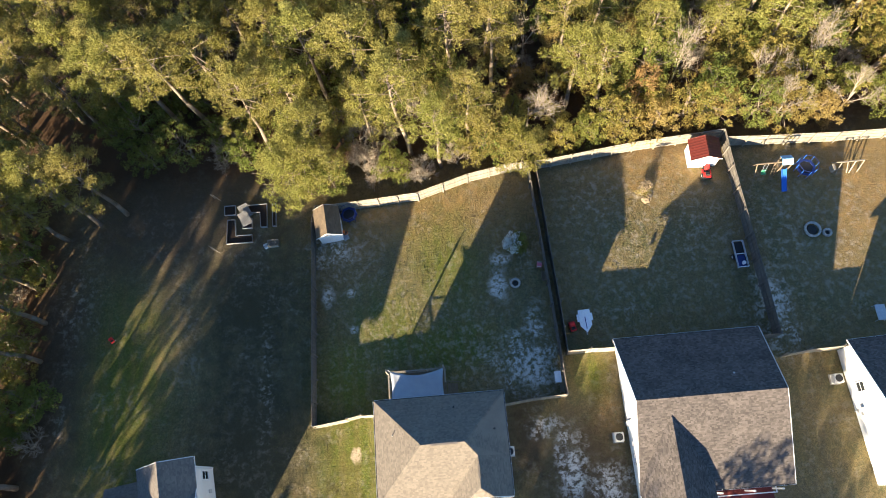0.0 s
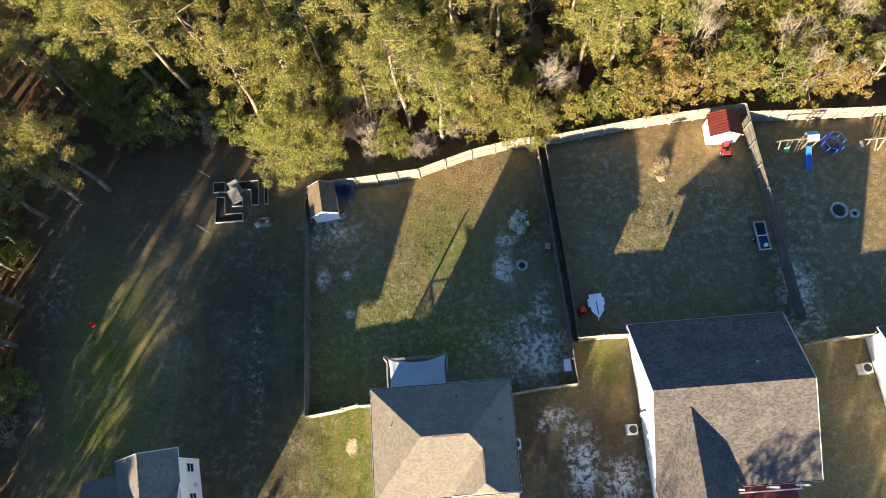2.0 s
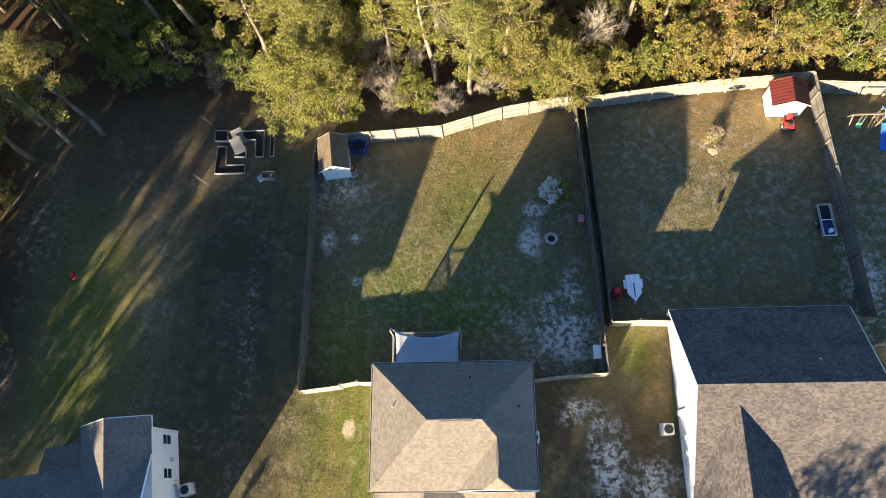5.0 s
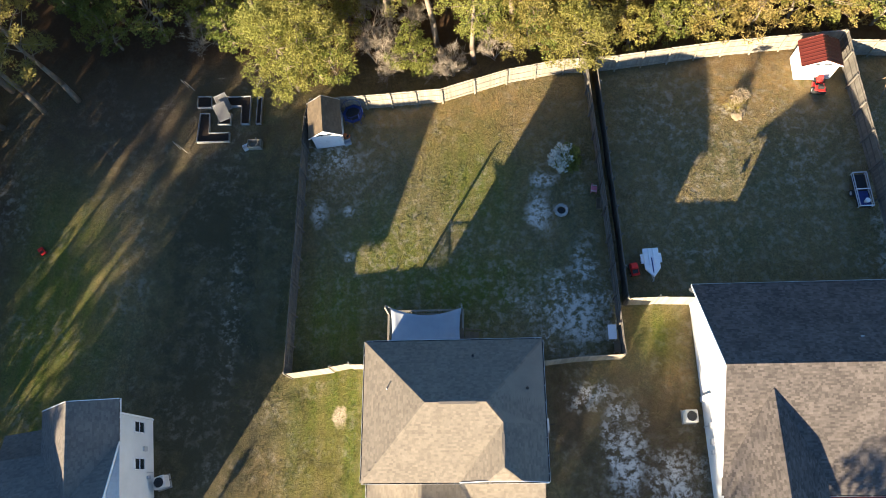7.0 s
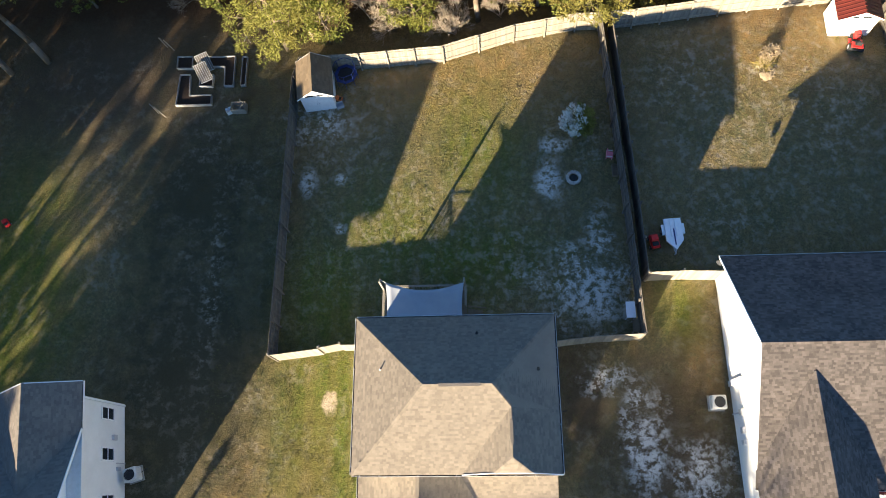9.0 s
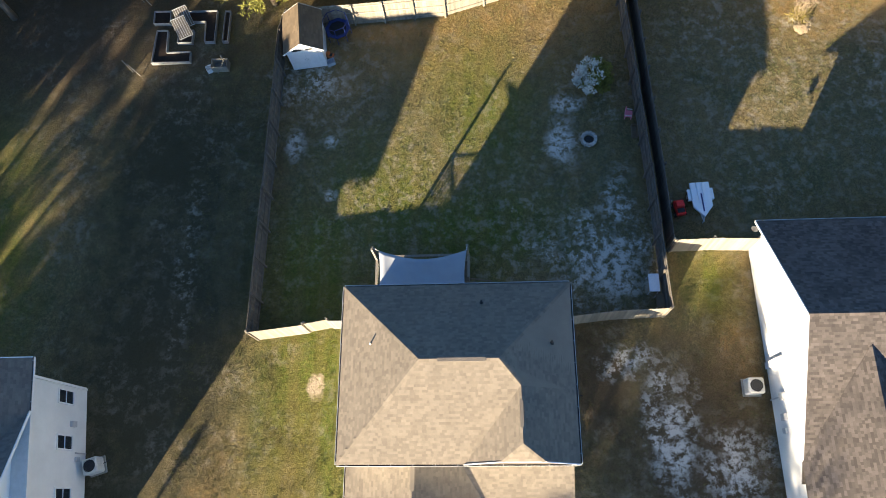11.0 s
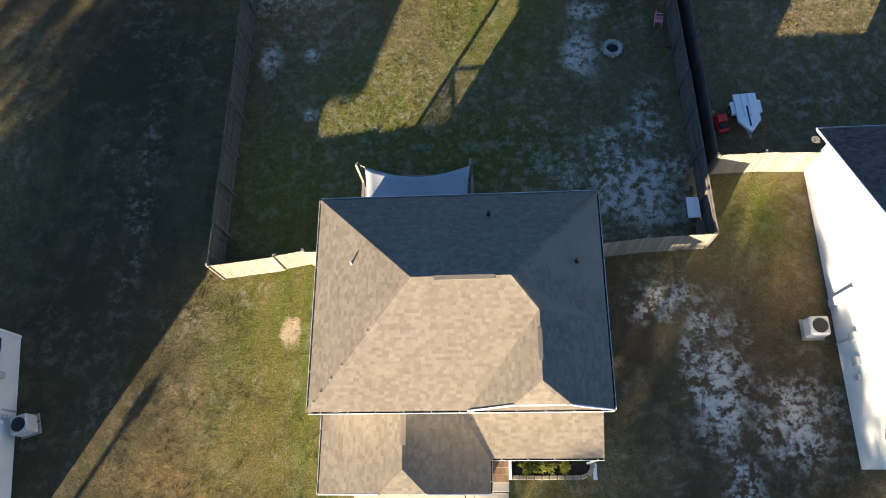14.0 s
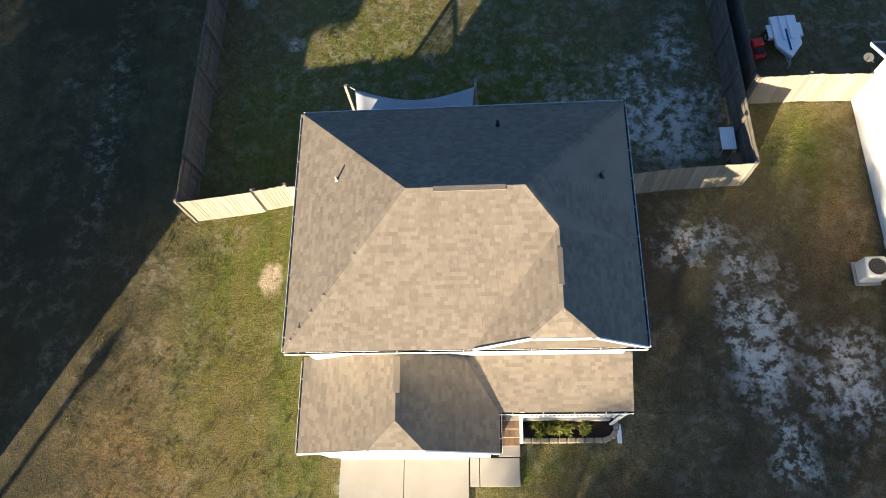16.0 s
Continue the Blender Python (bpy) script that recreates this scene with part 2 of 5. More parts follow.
    loose = any_of([(3.9, 11.4, 2.2, 2.3, 0.5), (4.8, 14.2, 0.7, 1.6, 0.6), (0.9, 11.8, 0.7, 0.6, 0.7), (6.3, 2.6, 1.2, 2.4, 0.5), (8.9, 0.8, 1.5, 1.6, 0.5), (4.6, 5.9, 1.2, 0.8, 0.5), (6.0, 4.4, 0.8, 1.0, 0.5), (6.9, -1.6, 0.7, 0.9, 0.5),
                    (-12.3, 22.6, 1.6, 1.2, 0.7), (24.9, 13.5, 1.3, 3.2, 0.5)])
    solid = any_of([(4.2, 10.6, 1.4, 1.5, 0.4), (6.4, 1.3, 0.9, 0.8, 0.4), (6.4, 2.9, 0.5, 0.8, 0.4), (9.1, 0.9, 0.8, 0.7, 0.5), (2.0, 18.0, 0.7, 1.2, 0.5), (2.6, 20.4, 0.9, 0.45, 0.5), (-12.95, 18.5, 0.45, 0.8, 0.5), (-10.9, 18.5, 0.3, 0.35, 0.5),
                    (-10.8, 15.2, 0.3, 0.3, 0.5), (-7.4, -2.4, 0.5, 0.5, 0.4), (15.8, 25.2, 0.7, 0.5, 0.4), (24.8, 14.5, 0.8, 2.2, 0.35), (4.8, 5.8, 0.4, 0.4, 0.4)])
    sand = math_node(nt, "MAXIMUM", math_node(nt, "MULTIPLY", loose, patchy), math_node(nt, "MULTIPLY", solid, ramp(nt, tuft, 0.43, 0.54)))
    col = mixc(nt, sand, turf, mixc(nt, grain, (0.52, 0.48, 0.415), (0.68, 0.635, 0.555)))
    col = mixc(nt, math_node(nt, "MULTIPLY", blob(-10.95, 4.75, 0.4, 0.55, 0.25), ramp(nt, tuft, 0.32, 0.46)), col, mixc(nt, fine, (0.36, 0.27, 0.17), (0.5, 0.41, 0.29)))
    # pine straw under the woods
    sep = nt.nodes.new("ShaderNodeSeparateXYZ")
    nt.links.new(pos, sep.inputs[0])
    wob = math_node(nt, "MULTIPLY_ADD", warp, 5.0, -2.5)
    north = ramp(nt, math_node(nt, "ADD", sep.outputs[1], wob), 28.0, 32.0)
    west = ramp(nt, math_node(nt, "ADD", sep.outputs[0], wob), -36.0, -40.0)
    straw = mixc(nt, fine, (0.048, 0.03, 0.018), (0.102, 0.06, 0.033))
    col = mixc(nt, math_node(nt, "MAXIMUM", north, west), col, straw)
    nt.links.new(col, p.inputs["Base Color"])
    p.inputs["Roughness"].default_value, p.inputs["Specular IOR Level"].default_value = 0.95, 0.1
    h = math_node(nt, "ADD", grain, math_node(nt, "MULTIPLY", fine, 1.5))
    bp = node(nt, "ShaderNodeBump", Strength=0.9, Distance=0.06)
    nt.links.new(h, bp.inputs["Height"])
    nt.links.new(bp.outputs[0], p.inputs["Normal"])
    return m

# ---- building blocks ----
def thing(name, label, category, group="", at=None, kind=""):
    ob = new(name)
    ob.empty_display_size = 0.2
    if at is not None:
        ob.matrix_basis = at
    return tagged(ob, label, category, group, kind)

def link(name, me, material, parent=None, label="", at=None):
    ob = new(name, me)
    if material is not None and not me.materials:
        me.materials.append(material)
    if parent is not None:
        ob.parent = parent
    if at is not None:
        ob.matrix_basis = at
    if label:
        ob["label"] = label
    return ob

def part(name, bm, material, parent=None, label="", smooth=False, at=None):
    me = bpy.data.meshes.new(name)
    bm.to_mesh(me)
    bm.free()
    if smooth:
        for f in me.polygons:
            f.use_smooth = True
    return link(name, me, material, parent, label, at)

def raw(name, verts, faces, material, parent=None, label="", at=None):
    me = bpy.data.meshes.new(name)
    me.from_pydata(verts, [], faces)
    me.update()
    return link(name, me, material, parent, label, at)

def box(bm, c, s, rot=None, bevel=0.0):
    m = Matrix.Translation(c) @ (rot.to_4x4() if rot is not None else Matrix.Identity(4)) @ Matrix.Diagonal((*s, 1))
    made = bmesh.ops.create_cube(bm, size=1.0, matrix=m)
    if bevel:
        edges = list({e for v in made["verts"] for e in v.link_edges})
        bmesh.ops.bevel(bm, geom=edges, offset=bevel, segments=1, affect="EDGES")
    return bm

def boxes(*items, bevel=0.0):
    bm = bmesh.new()
    for it in items:
        box(bm, *it, bevel=bevel)
    return bm

def tube(bm, a, b, r1, r2, n=6):
    a, b = Vector(a), Vector(b)
    q = (b - a).to_track_quat("Z", "Y").to_matrix()
    rings = []
    for c, r in ((a, r1), (b, r2)):
        rings.append([bm.verts.new(c + q @ Vector((r * math.cos(k * math.tau / n), r * math.sin(k * math.tau / n), 0))) for k in range(n)])
    for k in range(n):
        bm.faces.new((rings[0][k], rings[0][(k + 1) % n], rings[1][(k + 1) % n], rings[1][k]))
    bm.faces.new(rings[1])
    bm.faces.new(rings[0][::-1])

def tubes(*items, n=6):
    bm = bmesh.new()
    for a, b, r in items:
        tube(bm, a, b, r, r, n)
    return bm

def ring(bm, c, r, w, h, n=24):
    for k in range(n):
        a0, a1 = k * math.tau / n, (k + 1) * math.tau / n
        pts = []
        for a in (a0, a1):
            for rr, z in ((r - w, 0), (r, 0), (r, h), (r - w, h)):
                pts.append(bm.verts.new((c[0] + rr * math.cos(a), c[1] + rr * math.sin(a), c[2] + z)))
        for i in range(4):
            j = (i + 1) % 4
            bm.faces.new((pts[i], pts[j], pts[4 + j], pts[4 + i]))
    bmesh.ops.remove_doubles(bm, verts=list(bm.verts), dist=0.0005)
    return bm

def prism(poly, z0, z1):
    bm = bmesh.new()
    lo = [bm.verts.new((x, y, z0)) for x, y in poly]
    hi = [bm.verts.new((x, y, z1)) for x, y in poly]
    bm.faces.new(hi)
    bm.faces.new(lo[::-1])
    for k in range(len(poly)):
        j = (k + 1) % len(poly)
        bm.faces.new((lo[k], lo[j], hi[j], hi[k]))
    bmesh.ops.recalc_face_normals(bm, faces=bm.faces)
    return bm

# ---- ground ----
def build_ground():
    n, half = 150, 62.0
    xs = [-2500, -400, -120] + [-half + 2 * half * i / n for i in range(n + 1)] + [120, 400, 2500]
    verts, faces = [], []
    for y in xs:
        for x in xs:
            inside = abs(x) < 61 and abs(y + 0) < 61
            z = 0.05 * (noise.noise((x * 0.35, y * 0.35, 0.3)) - 0.2) - 0.015 if inside else -0.03
            verts.append((x, y, z - 0.02))
    w = len(xs)
    for j in range(w - 1):
        for i in range(w - 1):
            a = j * w + i
            faces.append((a, a + 1, a + w + 1, a + w))
    ob = raw("ground", verts, faces, ground_material())
    for f in ob.data.polygons:
        f.use_smooth = True
    tagged(ob, "dormant tan and green lawn with bare sand patches and pine straw", "ground", kind="structure")

build_ground()

# ---- roofs ----
def clip_poly(poly, box2):
    x0, y0, x1, y1 = box2
    def cut(pts, inside, cross):
        out = []
        for k, b in enumerate(pts):
            a = pts[k - 1]
            if inside(b):
                if not inside(a):
                    out.append(cross(a, b))
                out.append(b)
            elif inside(a):
                out.append(cross(a, b))
        return out
    def at_x(v):
        return lambda a, b: (v, a[1] + (b[1] - a[1]) * (v - a[0]) / (b[0] - a[0]))
    def at_y(v):
        return lambda a, b: (a[0] + (b[0] - a[0]) * (v - a[1]) / (b[1] - a[1]), v)
    pts = cut(poly, lambda p: p[0] >= x0, at_x(x0))
    pts = cut(pts, lambda p: p[0] <= x1, at_x(x1)) if pts else pts
    pts = cut(pts, lambda p: p[1] >= y0, at_y(y0)) if pts else pts
    return cut(pts, lambda p: p[1] <= y1, at_y(y1)) if pts else pts

def roof_face(parent, poly, material, thick=0.1, course=0.11, tab=0.19, seed=1, separate=0):
    """A sloping deck with shingle courses laid level from the eave up."""
    rng = random.Random(seed)
    P = [Vector(p) for p in poly]
    nrm = Vector((0, 0, 0))
    for k in range(len(P)):
        nrm += (P[k] - P[0]).cross(P[(k + 1) % len(P)] - P[0])
    nrm.normalize()
    if nrm.z < 0:
        P.reverse()
        nrm = -nrm
    u = Vector((0, 0, 1)).cross(nrm).normalized()
    v = nrm.cross(u)
    flat = [((p - P[0]).dot(u), (p - P[0]).dot(v)) for p in P]
    n = len(P)
    verts = [tuple(p) for p in P] + [tuple(p - Vector((0, 0, thick))) for p in P]
    faces = [tuple(range(n)), tuple(range(2 * n - 1, n - 1, -1))] + [(k, n + k, n + (k + 1) % n, (k + 1) % n) for k in range(n)]
    deck = raw("roof_slope", verts, faces, material, parent)
    x0, x1 = min(p[0] for p in flat), max(p[0] for p in flat)
    y1 = max(p[1] for p in flat)
    V, F, loose = [], [], []
    y, row = min(p[1] for p in flat), 0
    while y < y1:
        x = x0 - rng.uniform(0, tab)
        while x < x1:
            wd = tab * rng.choice((0.6, 0.8, 1.0, 1.0, 1.25))
            cell = clip_poly(flat, (x + 0.002, y, x + wd - 0.002, min(y + course, y1)))
            if len(cell) > 2:
                lift = rng.uniform(0.002, 0.004)
                base = len(V)
                mid_y = y + course
                top = [P[0] + u * a + v * b + nrm * (0.003 + lift * (mid_y - b) / course) for a, b in cell]
                low = [P[0] + u * a + v * b + nrm * 0.001 for a, b in cell]
                whole = len(cell) == 4
                if whole and separate and abs(wd - tab) < 1e-6 and len(loose) < separate:
                    loose.append((x, y))
                else:
                    V += [tuple(q) for q in top + low]
                    k = len(cell)
                    F.append(tuple(range(base, base + k)))
                    F += [(base + i, base + k + i, base + k + (i + 1) % k, base + (i + 1) % k) for i in range(k)]
            x += wd
        y += course
        row += 1
    sh = raw("shingles", V, F, material, deck)
    sh["kind"] = "stuff"
    if loose:
        w, c = tab - 0.004, course
        me = bpy.data.meshes.new("shingle")
        pts = [(0, 0, 0.006), (w, 0, 0.006), (w, c, 0.003), (0, c, 0.003), (0, 0, 0.001), (w, 0, 0.001), (w, c, 0.001), (0, c, 0.001)]
        me.from_pydata(pts, [], [(0, 1, 2, 3), (0, 4, 5, 1), (1, 5, 6, 2), (2, 6, 7, 3), (3, 7, 4, 0)])
        me.materials.append(material)
        r = Matrix((u, v, nrm)).transposed().to_4x4()
        for a, b in loose:
            link("shingle", me, None, deck, at=Matrix.Translation(P[0] + u * (a + 0.002) + v * b) @ r)
    return deck

def ridge_caps(parent, a, b, material, pitch=0.5):
    """Short folded shingles lapped along a ridge or hip, bent down onto both slopes."""
    a, b = Vector(a), Vector(b)
    d = (b - a).normalized()
    side = Vector((-d.y, d.x, 0)).normalized()
    fall = pitch * (1.0 if abs(d.z) < 0.05 else 0.7)
    V, F, k, L = [], [], 0.0, (b - a).length
    while k < L - 0.1:
        n = len(V)
        for s, up in ((k, 0.018), (min(L, k + 0.196), 0.013)):
            for w in (-0.11, 0.0, 0.11):
                q = a + d * s + side * w
                V.append((q.x, q.y, q.z - abs(w) * fall + up))
        F += [(n, n + 3, n + 4, n + 1), (n + 1, n + 4, n + 5, n + 2)]
        k += 0.2
    ob = raw("ridge_cap", V, F, material, parent)
    ob["kind"] = "stuff"
    return ob

def gutter(parent, a, b, out, material=None):
    """An open trough along an eave; out points away from the wall."""
    a, b, o = Vector(a), Vector(b), Vector(out)
    d = (b - a)
    q = d.to_track_quat("X", "Z").to_matrix()
    c = (a + b) / 2
    L = d.length
    bm = boxes((c + o * 0.07 + Vector((0, 0, -0.07)), (L, 0.01, 0.12), q), (c + o * 0.035 + Vector((0, 0, -0.125)), (L, 0.06, 0.012), q))
    k = 0.4
    while k < L:
        box(bm, a + d * (k / L) + o * 0.037 + Vector((0, 0, -0.02)), (0.025, 0.058, 0.01), q)
        k += 0.9
    g = part("gutter", bm, material or M["trim"], parent)
    # black strip along the bottom paints the shade inside the open gutter
    part("trough", boxes((c + o * 0.035 + Vector((0, 0, -0.112)), (L - 0.02, 0.055, 0.008), q)), M["black"], g, "black strip standing in for the shaded inside of the gutter")
    return g

def wall_block(parent, x0, y0, x1, y1, z0, z1, material=None, name="wall"):
    """Four walls, 0.15 thick."""
    t = 0.15
    for c, s in ((((x0 + x1) / 2, y0 + t / 2), (x1 - x0, t)), (((x0 + x1) / 2, y1 - t / 2), (x1 - x0, t)), ((x0 + t / 2, (y0 + y1) / 2), (t, y1 - y0 - 2 * t)), ((x1 - t / 2, (y0 + y1) / 2), (t, y1 - y0 - 2 * t))):
        bm = boxes(((c[0], c[1], (z0 + z1) / 2), (s[0], s[1], z1 - z0)))
        part(name, bm, material or M["wall"], parent)

def window(parent, c, w, h, axis):
    """A sash window on a wall; axis 'x' faces along x, 'y' along y."""
    d = 0.07
    def bx(u, z, su, sz, dep):
        return ((c[0] + (u if axis == "y" else 0), c[1] + (u if axis == "x" else 0), c[2] + z), (su if axis == "y" else dep, su if axis == "x" else dep, sz))
    f = part("window", boxes(bx(-w / 2, 0, 0.07, h, d), bx(w / 2, 0, 0.07, h, d), bx(0, h / 2, w + 0.07, 0.07, d), bx(0, -h / 2, w + 0.1, 0.07, d + 0.04), bx(0, 0, w, 0.04, d * 0.8)), M["trim"], parent)
    for s in (-1, 1):
        part("pane", boxes(bx(0, s * h / 4, w - 0.07, h / 2 - 0.06, 0.02)), M["glass"], f)

def gable_wall(parent, pts, nrm, material=None):
    """An upright polygon wall, 0.12 thick."""
    P = [Vector(p) for p in pts]
    o = Vector(nrm) * 0.12
    n = len(P)
    verts = [tuple(p) for p in P] + [tuple(p - o) for p in P]
    faces = [tuple(range(n)), tuple(range(2 * n - 1, n - 1, -1))] + [(k, n + k, n + (k + 1) % n, (k + 1) % n) for k in range(n)]
    return raw("gable", verts, faces, material or M["wall"], parent)

def rake(parent, a, b, w=0.115):
    a, b = Vector(a), Vector(b)
    q = (b - a).to_track_quat("X", "Z").to_matrix()
    return part("rake_board", boxes(((a + b) / 2 + Vector((0, 0, -0.05)), ((b - a).length, 0.04, w), q)), M["trim"], parent)

def vent_pipe(parent, p, r=0.05, h=0.3, mat="metal"):
    bm = bmesh.new()
    tube(bm, p, Vector(p) + Vector((0, 0, h)), r, r, 10)
    tube(bm, Vector(p) - Vector((0, 0, 0.05)), Vector(p) + Vector((0, 0, 0.07)), r * 2.4, r * 1.1, 10)
    return part("vent_pipe", bm, M[mat], parent)

# ---- the two-storey house ----
def house_tan():
    h = thing("house", "two-storey white house with tan hipped shingle roof and front garage", "house")
    T = M["shingle_tan"]
    W, E, N, S, Z = -8.42, 1.32, 8.28, 0.85, 5.65
    R1, R2 = (-4.92, 4.72, 7.57), (-1.80, 4.72, 7.57)
    r3, r4 = (-0.95, 3.72, 7.08), (-0.95, 1.55, 7.08)
    jl, jr = (-1.80, 0.92, 6.551), (-0.10, 0.92, 6.545)
    wall_block(h, W + 0.32, S + 0.22, E - 0.32, N - 0.32, 0.0, Z)
    roof_face(h, [(E, N, Z), (W, N, Z), R1, R2], T, seed=1)
    roof_face(h, [(W, N, Z), (W, S, Z), R1], T, seed=2)
    roof_face(h, [(W, S, Z), (-3.25, S, Z), r3, R2, R1], T, seed=3, separate=290)
    roof_face(h, [(E, 3.72, Z), (E, N, Z), R2, r3], T, seed=4)
    roof_face(h, [(E, S, Z), (E, 3.72, Z), r3, r4, jr], T, seed=5)
    roof_face(h, [jl, r4, r3, (-3.25, S, Z)][::-1], T, seed=6)
    roof_face(h, [jl, jr, r4], T, seed=7)
    roof_face(h, [(-3.25, S, Z), (E, S, Z), (E - 0.3, S + 0.4, Z + 0.2), (-2.95, S + 0.4, Z + 0.2)], T, seed=8)
    gable_wall(h, [(-3.0, S + 0.42, Z), (E - 0.32, S + 0.42, Z), (-0.2, S + 0.42, 6.45), (-1.7, S + 0.42, 6.45)], (0, -1, 0))
    rake(h, (-3.25, S - 0.02, Z + 0.03), (jl[0], jl[1] - 0.03, jl[2] + 0.02))
    rake(h, (jr[0], jr[1] - 0.03, jr[2] + 0.02), (E, S - 0.02, Z + 0.03))
    rake(h, (jl[0], jl[1] - 0.03, jl[2]), (jr[0], jr[1] - 0.03, jr[2]))
    for a, b in ((R1, R2), (R1, (W, N, Z)), (R1, (W, S, Z)), (R2, (E, N, Z)), (R2, r3), (r3, r4), (r4, jl), (r4, jr)):
        ridge_caps(h, a, b, T)
    part("ridge_vent", boxes(((-3.25, 4.68, 7.572), (1.9, 0.15, 0.024))), T, h)
    part("ridge_vent", boxes(((-0.97, 2.65, 7.083), (0.14, 1.0, 0.024))), T, h)
    gutter(h, (W, S, Z), (E, S, Z), (0, -1, 0))
    gutter(h, (W, N, Z), (E, N, Z), (0, 1, 0))
    gutter(h, (W, S, Z), (W, N, Z), (-1, 0, 0))
    gutter(h, (E, S, Z), (E, N, Z), (1, 0, 0))
    part("soffit", boxes((((W + E) / 2, (S + N) / 2, Z - 0.14), (E - W - 0.02, N - S - 0.02, 0.03))), M["trim"], h)
    vent_pipe(h, (-2.45, 7.3, 6.15), mat="black")
    vent_pipe(h, (0.38, 5.55, 6.2), mat="black")
    vent_pipe(h, (-7.05, 5.6, 6.4), 0.03, 0.24, "stone")
    # garage wing
    gw, ge, gs, gz = -8.55, -2.62, -1.65, 3.15
    rx, rz = -5.45, 4.79
    k = (rz - gz) / (rx - gw)
    ke = (rz - gz) / (ge - rx)
    ja, jb = (rx - 0.8, gs, rz - 0.8 * k), (rx + 0.74, gs, rz - 0.74 * ke)
    wall_block(h, gw + 0.3, gs + 0.07, ge - 0.3, S + 0.36, 0.0, gz)
    roof_face(h, [(gw, 1.2, gz), (gw, gs, gz), ja, (rx, gs + 0.75, rz), (rx, 1.2, rz)], T, seed=11)
    roof_face(h, [(ge, gs, gz), (ge, 1.2, gz), (rx, 1.2, rz), (rx, gs + 0.75, rz), jb], T, seed=12)
    roof_face(h, [ja, jb, (rx, gs + 0.75, rz)], T, seed=13)
    roof_face(h, [(ge, -0.5, gz), (1.27, -0.5, gz), (1.27, 1.12, gz + 0.6), (-3.8, 1.12, gz + 0.6)], T, seed=14)
    gable_wall(h, [(gw + 0.3, gs + 0.05, gz - 0.1), (ge - 0.3, gs + 0.05, gz - 0.1), (rx + 0.75, gs + 0.05, rz - 0.56), (rx - 0.75, gs + 0.05, rz - 0.56)], (0, -1, 0))
    rake(h, (gw, gs - 0.02, gz), (ja[0], gs - 0.02, ja[2]))
    rake(h, (jb[0], gs - 0.02, jb[2]), (ge, gs - 0.02, gz))
    ridge_caps(h, (rx, gs + 0.75, rz), (rx, 1.15, rz), T)
    part("ridge_vent", boxes(((rx + 0.02, 0.35, rz + 0.005), (0.18, 1.0, 0.03))), T, h)
    gutter(h, (gw, gs, gz), (gw, 1.1, gz), (-1, 0, 0))
    gutter(h, (ge, -0.5, gz), (1.27, -0.5, gz), (0, -1, 0))
    gutter(h, (ge, gs, gz), (ge, -0.5, gz), (1, 0, 0))
    # garage door, porch, steps
    door = part("garage_door", boxes(*[((-5.72, gs + 0.04, 0.27 + 0.52 * i), (4.2, 0.05, 0.5)) for i in range(4)]), M["trim"], h, "white sectional garage door")
    part("porch_floor", boxes(((-0.7, 0.2, 0.28), (3.4, 1.3, 0.56))), M["concrete"], h)
    for x in (-1.88, 1.05):
        part("porch_post", boxes(((x, -0.32, 1.8), (0.12, 0.12, 2.6))), M["trim"], h)
    part("porch_rail", boxes(((-0.4, -0.36, 1.4), (2.9, 0.05, 0.06)), ((-0.4, -0.36, 0.7), (2.9, 0.05, 0.06)), *[((-1.75 + 0.14 * i, -0.36, 1.05), (0.03, 0.03, 0.7)) for i in range(20)]), M["trim"], h)
    for i in range(4):
        st = part("step", boxes(((-2.28, -0.32 - 0.26 * i, 0.26 - 0.065 * i), (0.66, 0.26, 0.5 - 0.13 * i))), M["concrete"], h)
        for j in range(4):
            part("brick", boxes(((-2.28 - 0.24 + 0.162 * j, -0.32 - 0.26 * i, 0.53 - 0.13 * i), (0.154, 0.24, 0.05)), bevel=0.006), M["brick"], st)
    part("step_wall", boxes(((-1.9, -0.72, 0.32), (0.1, 0.85, 0.64))), M["trim"], h)
    part("downspout", boxes(((1.05, -0.55, 1.55), (0.08, 0.06, 3.0)), ((1.32, -0.85, 0.05), (0.14, 0.6, 0.08))), M["trim"], h)
    part("downspout", boxes(((W + 0.25, S + 0.3, 4.3), (0.08, 0.06, 2.4))), M["trim"], h)
    window(h, (-6.5, N - 0.31, 4.3), 0.9, 1.3, "y")
    window(h, (-1.0, N - 0.31, 4.3), 0.9, 1.3, "y")
    window(h, (-5.0, S + 0.34, 4.8), 0.9, 1.2, "y")
    return h

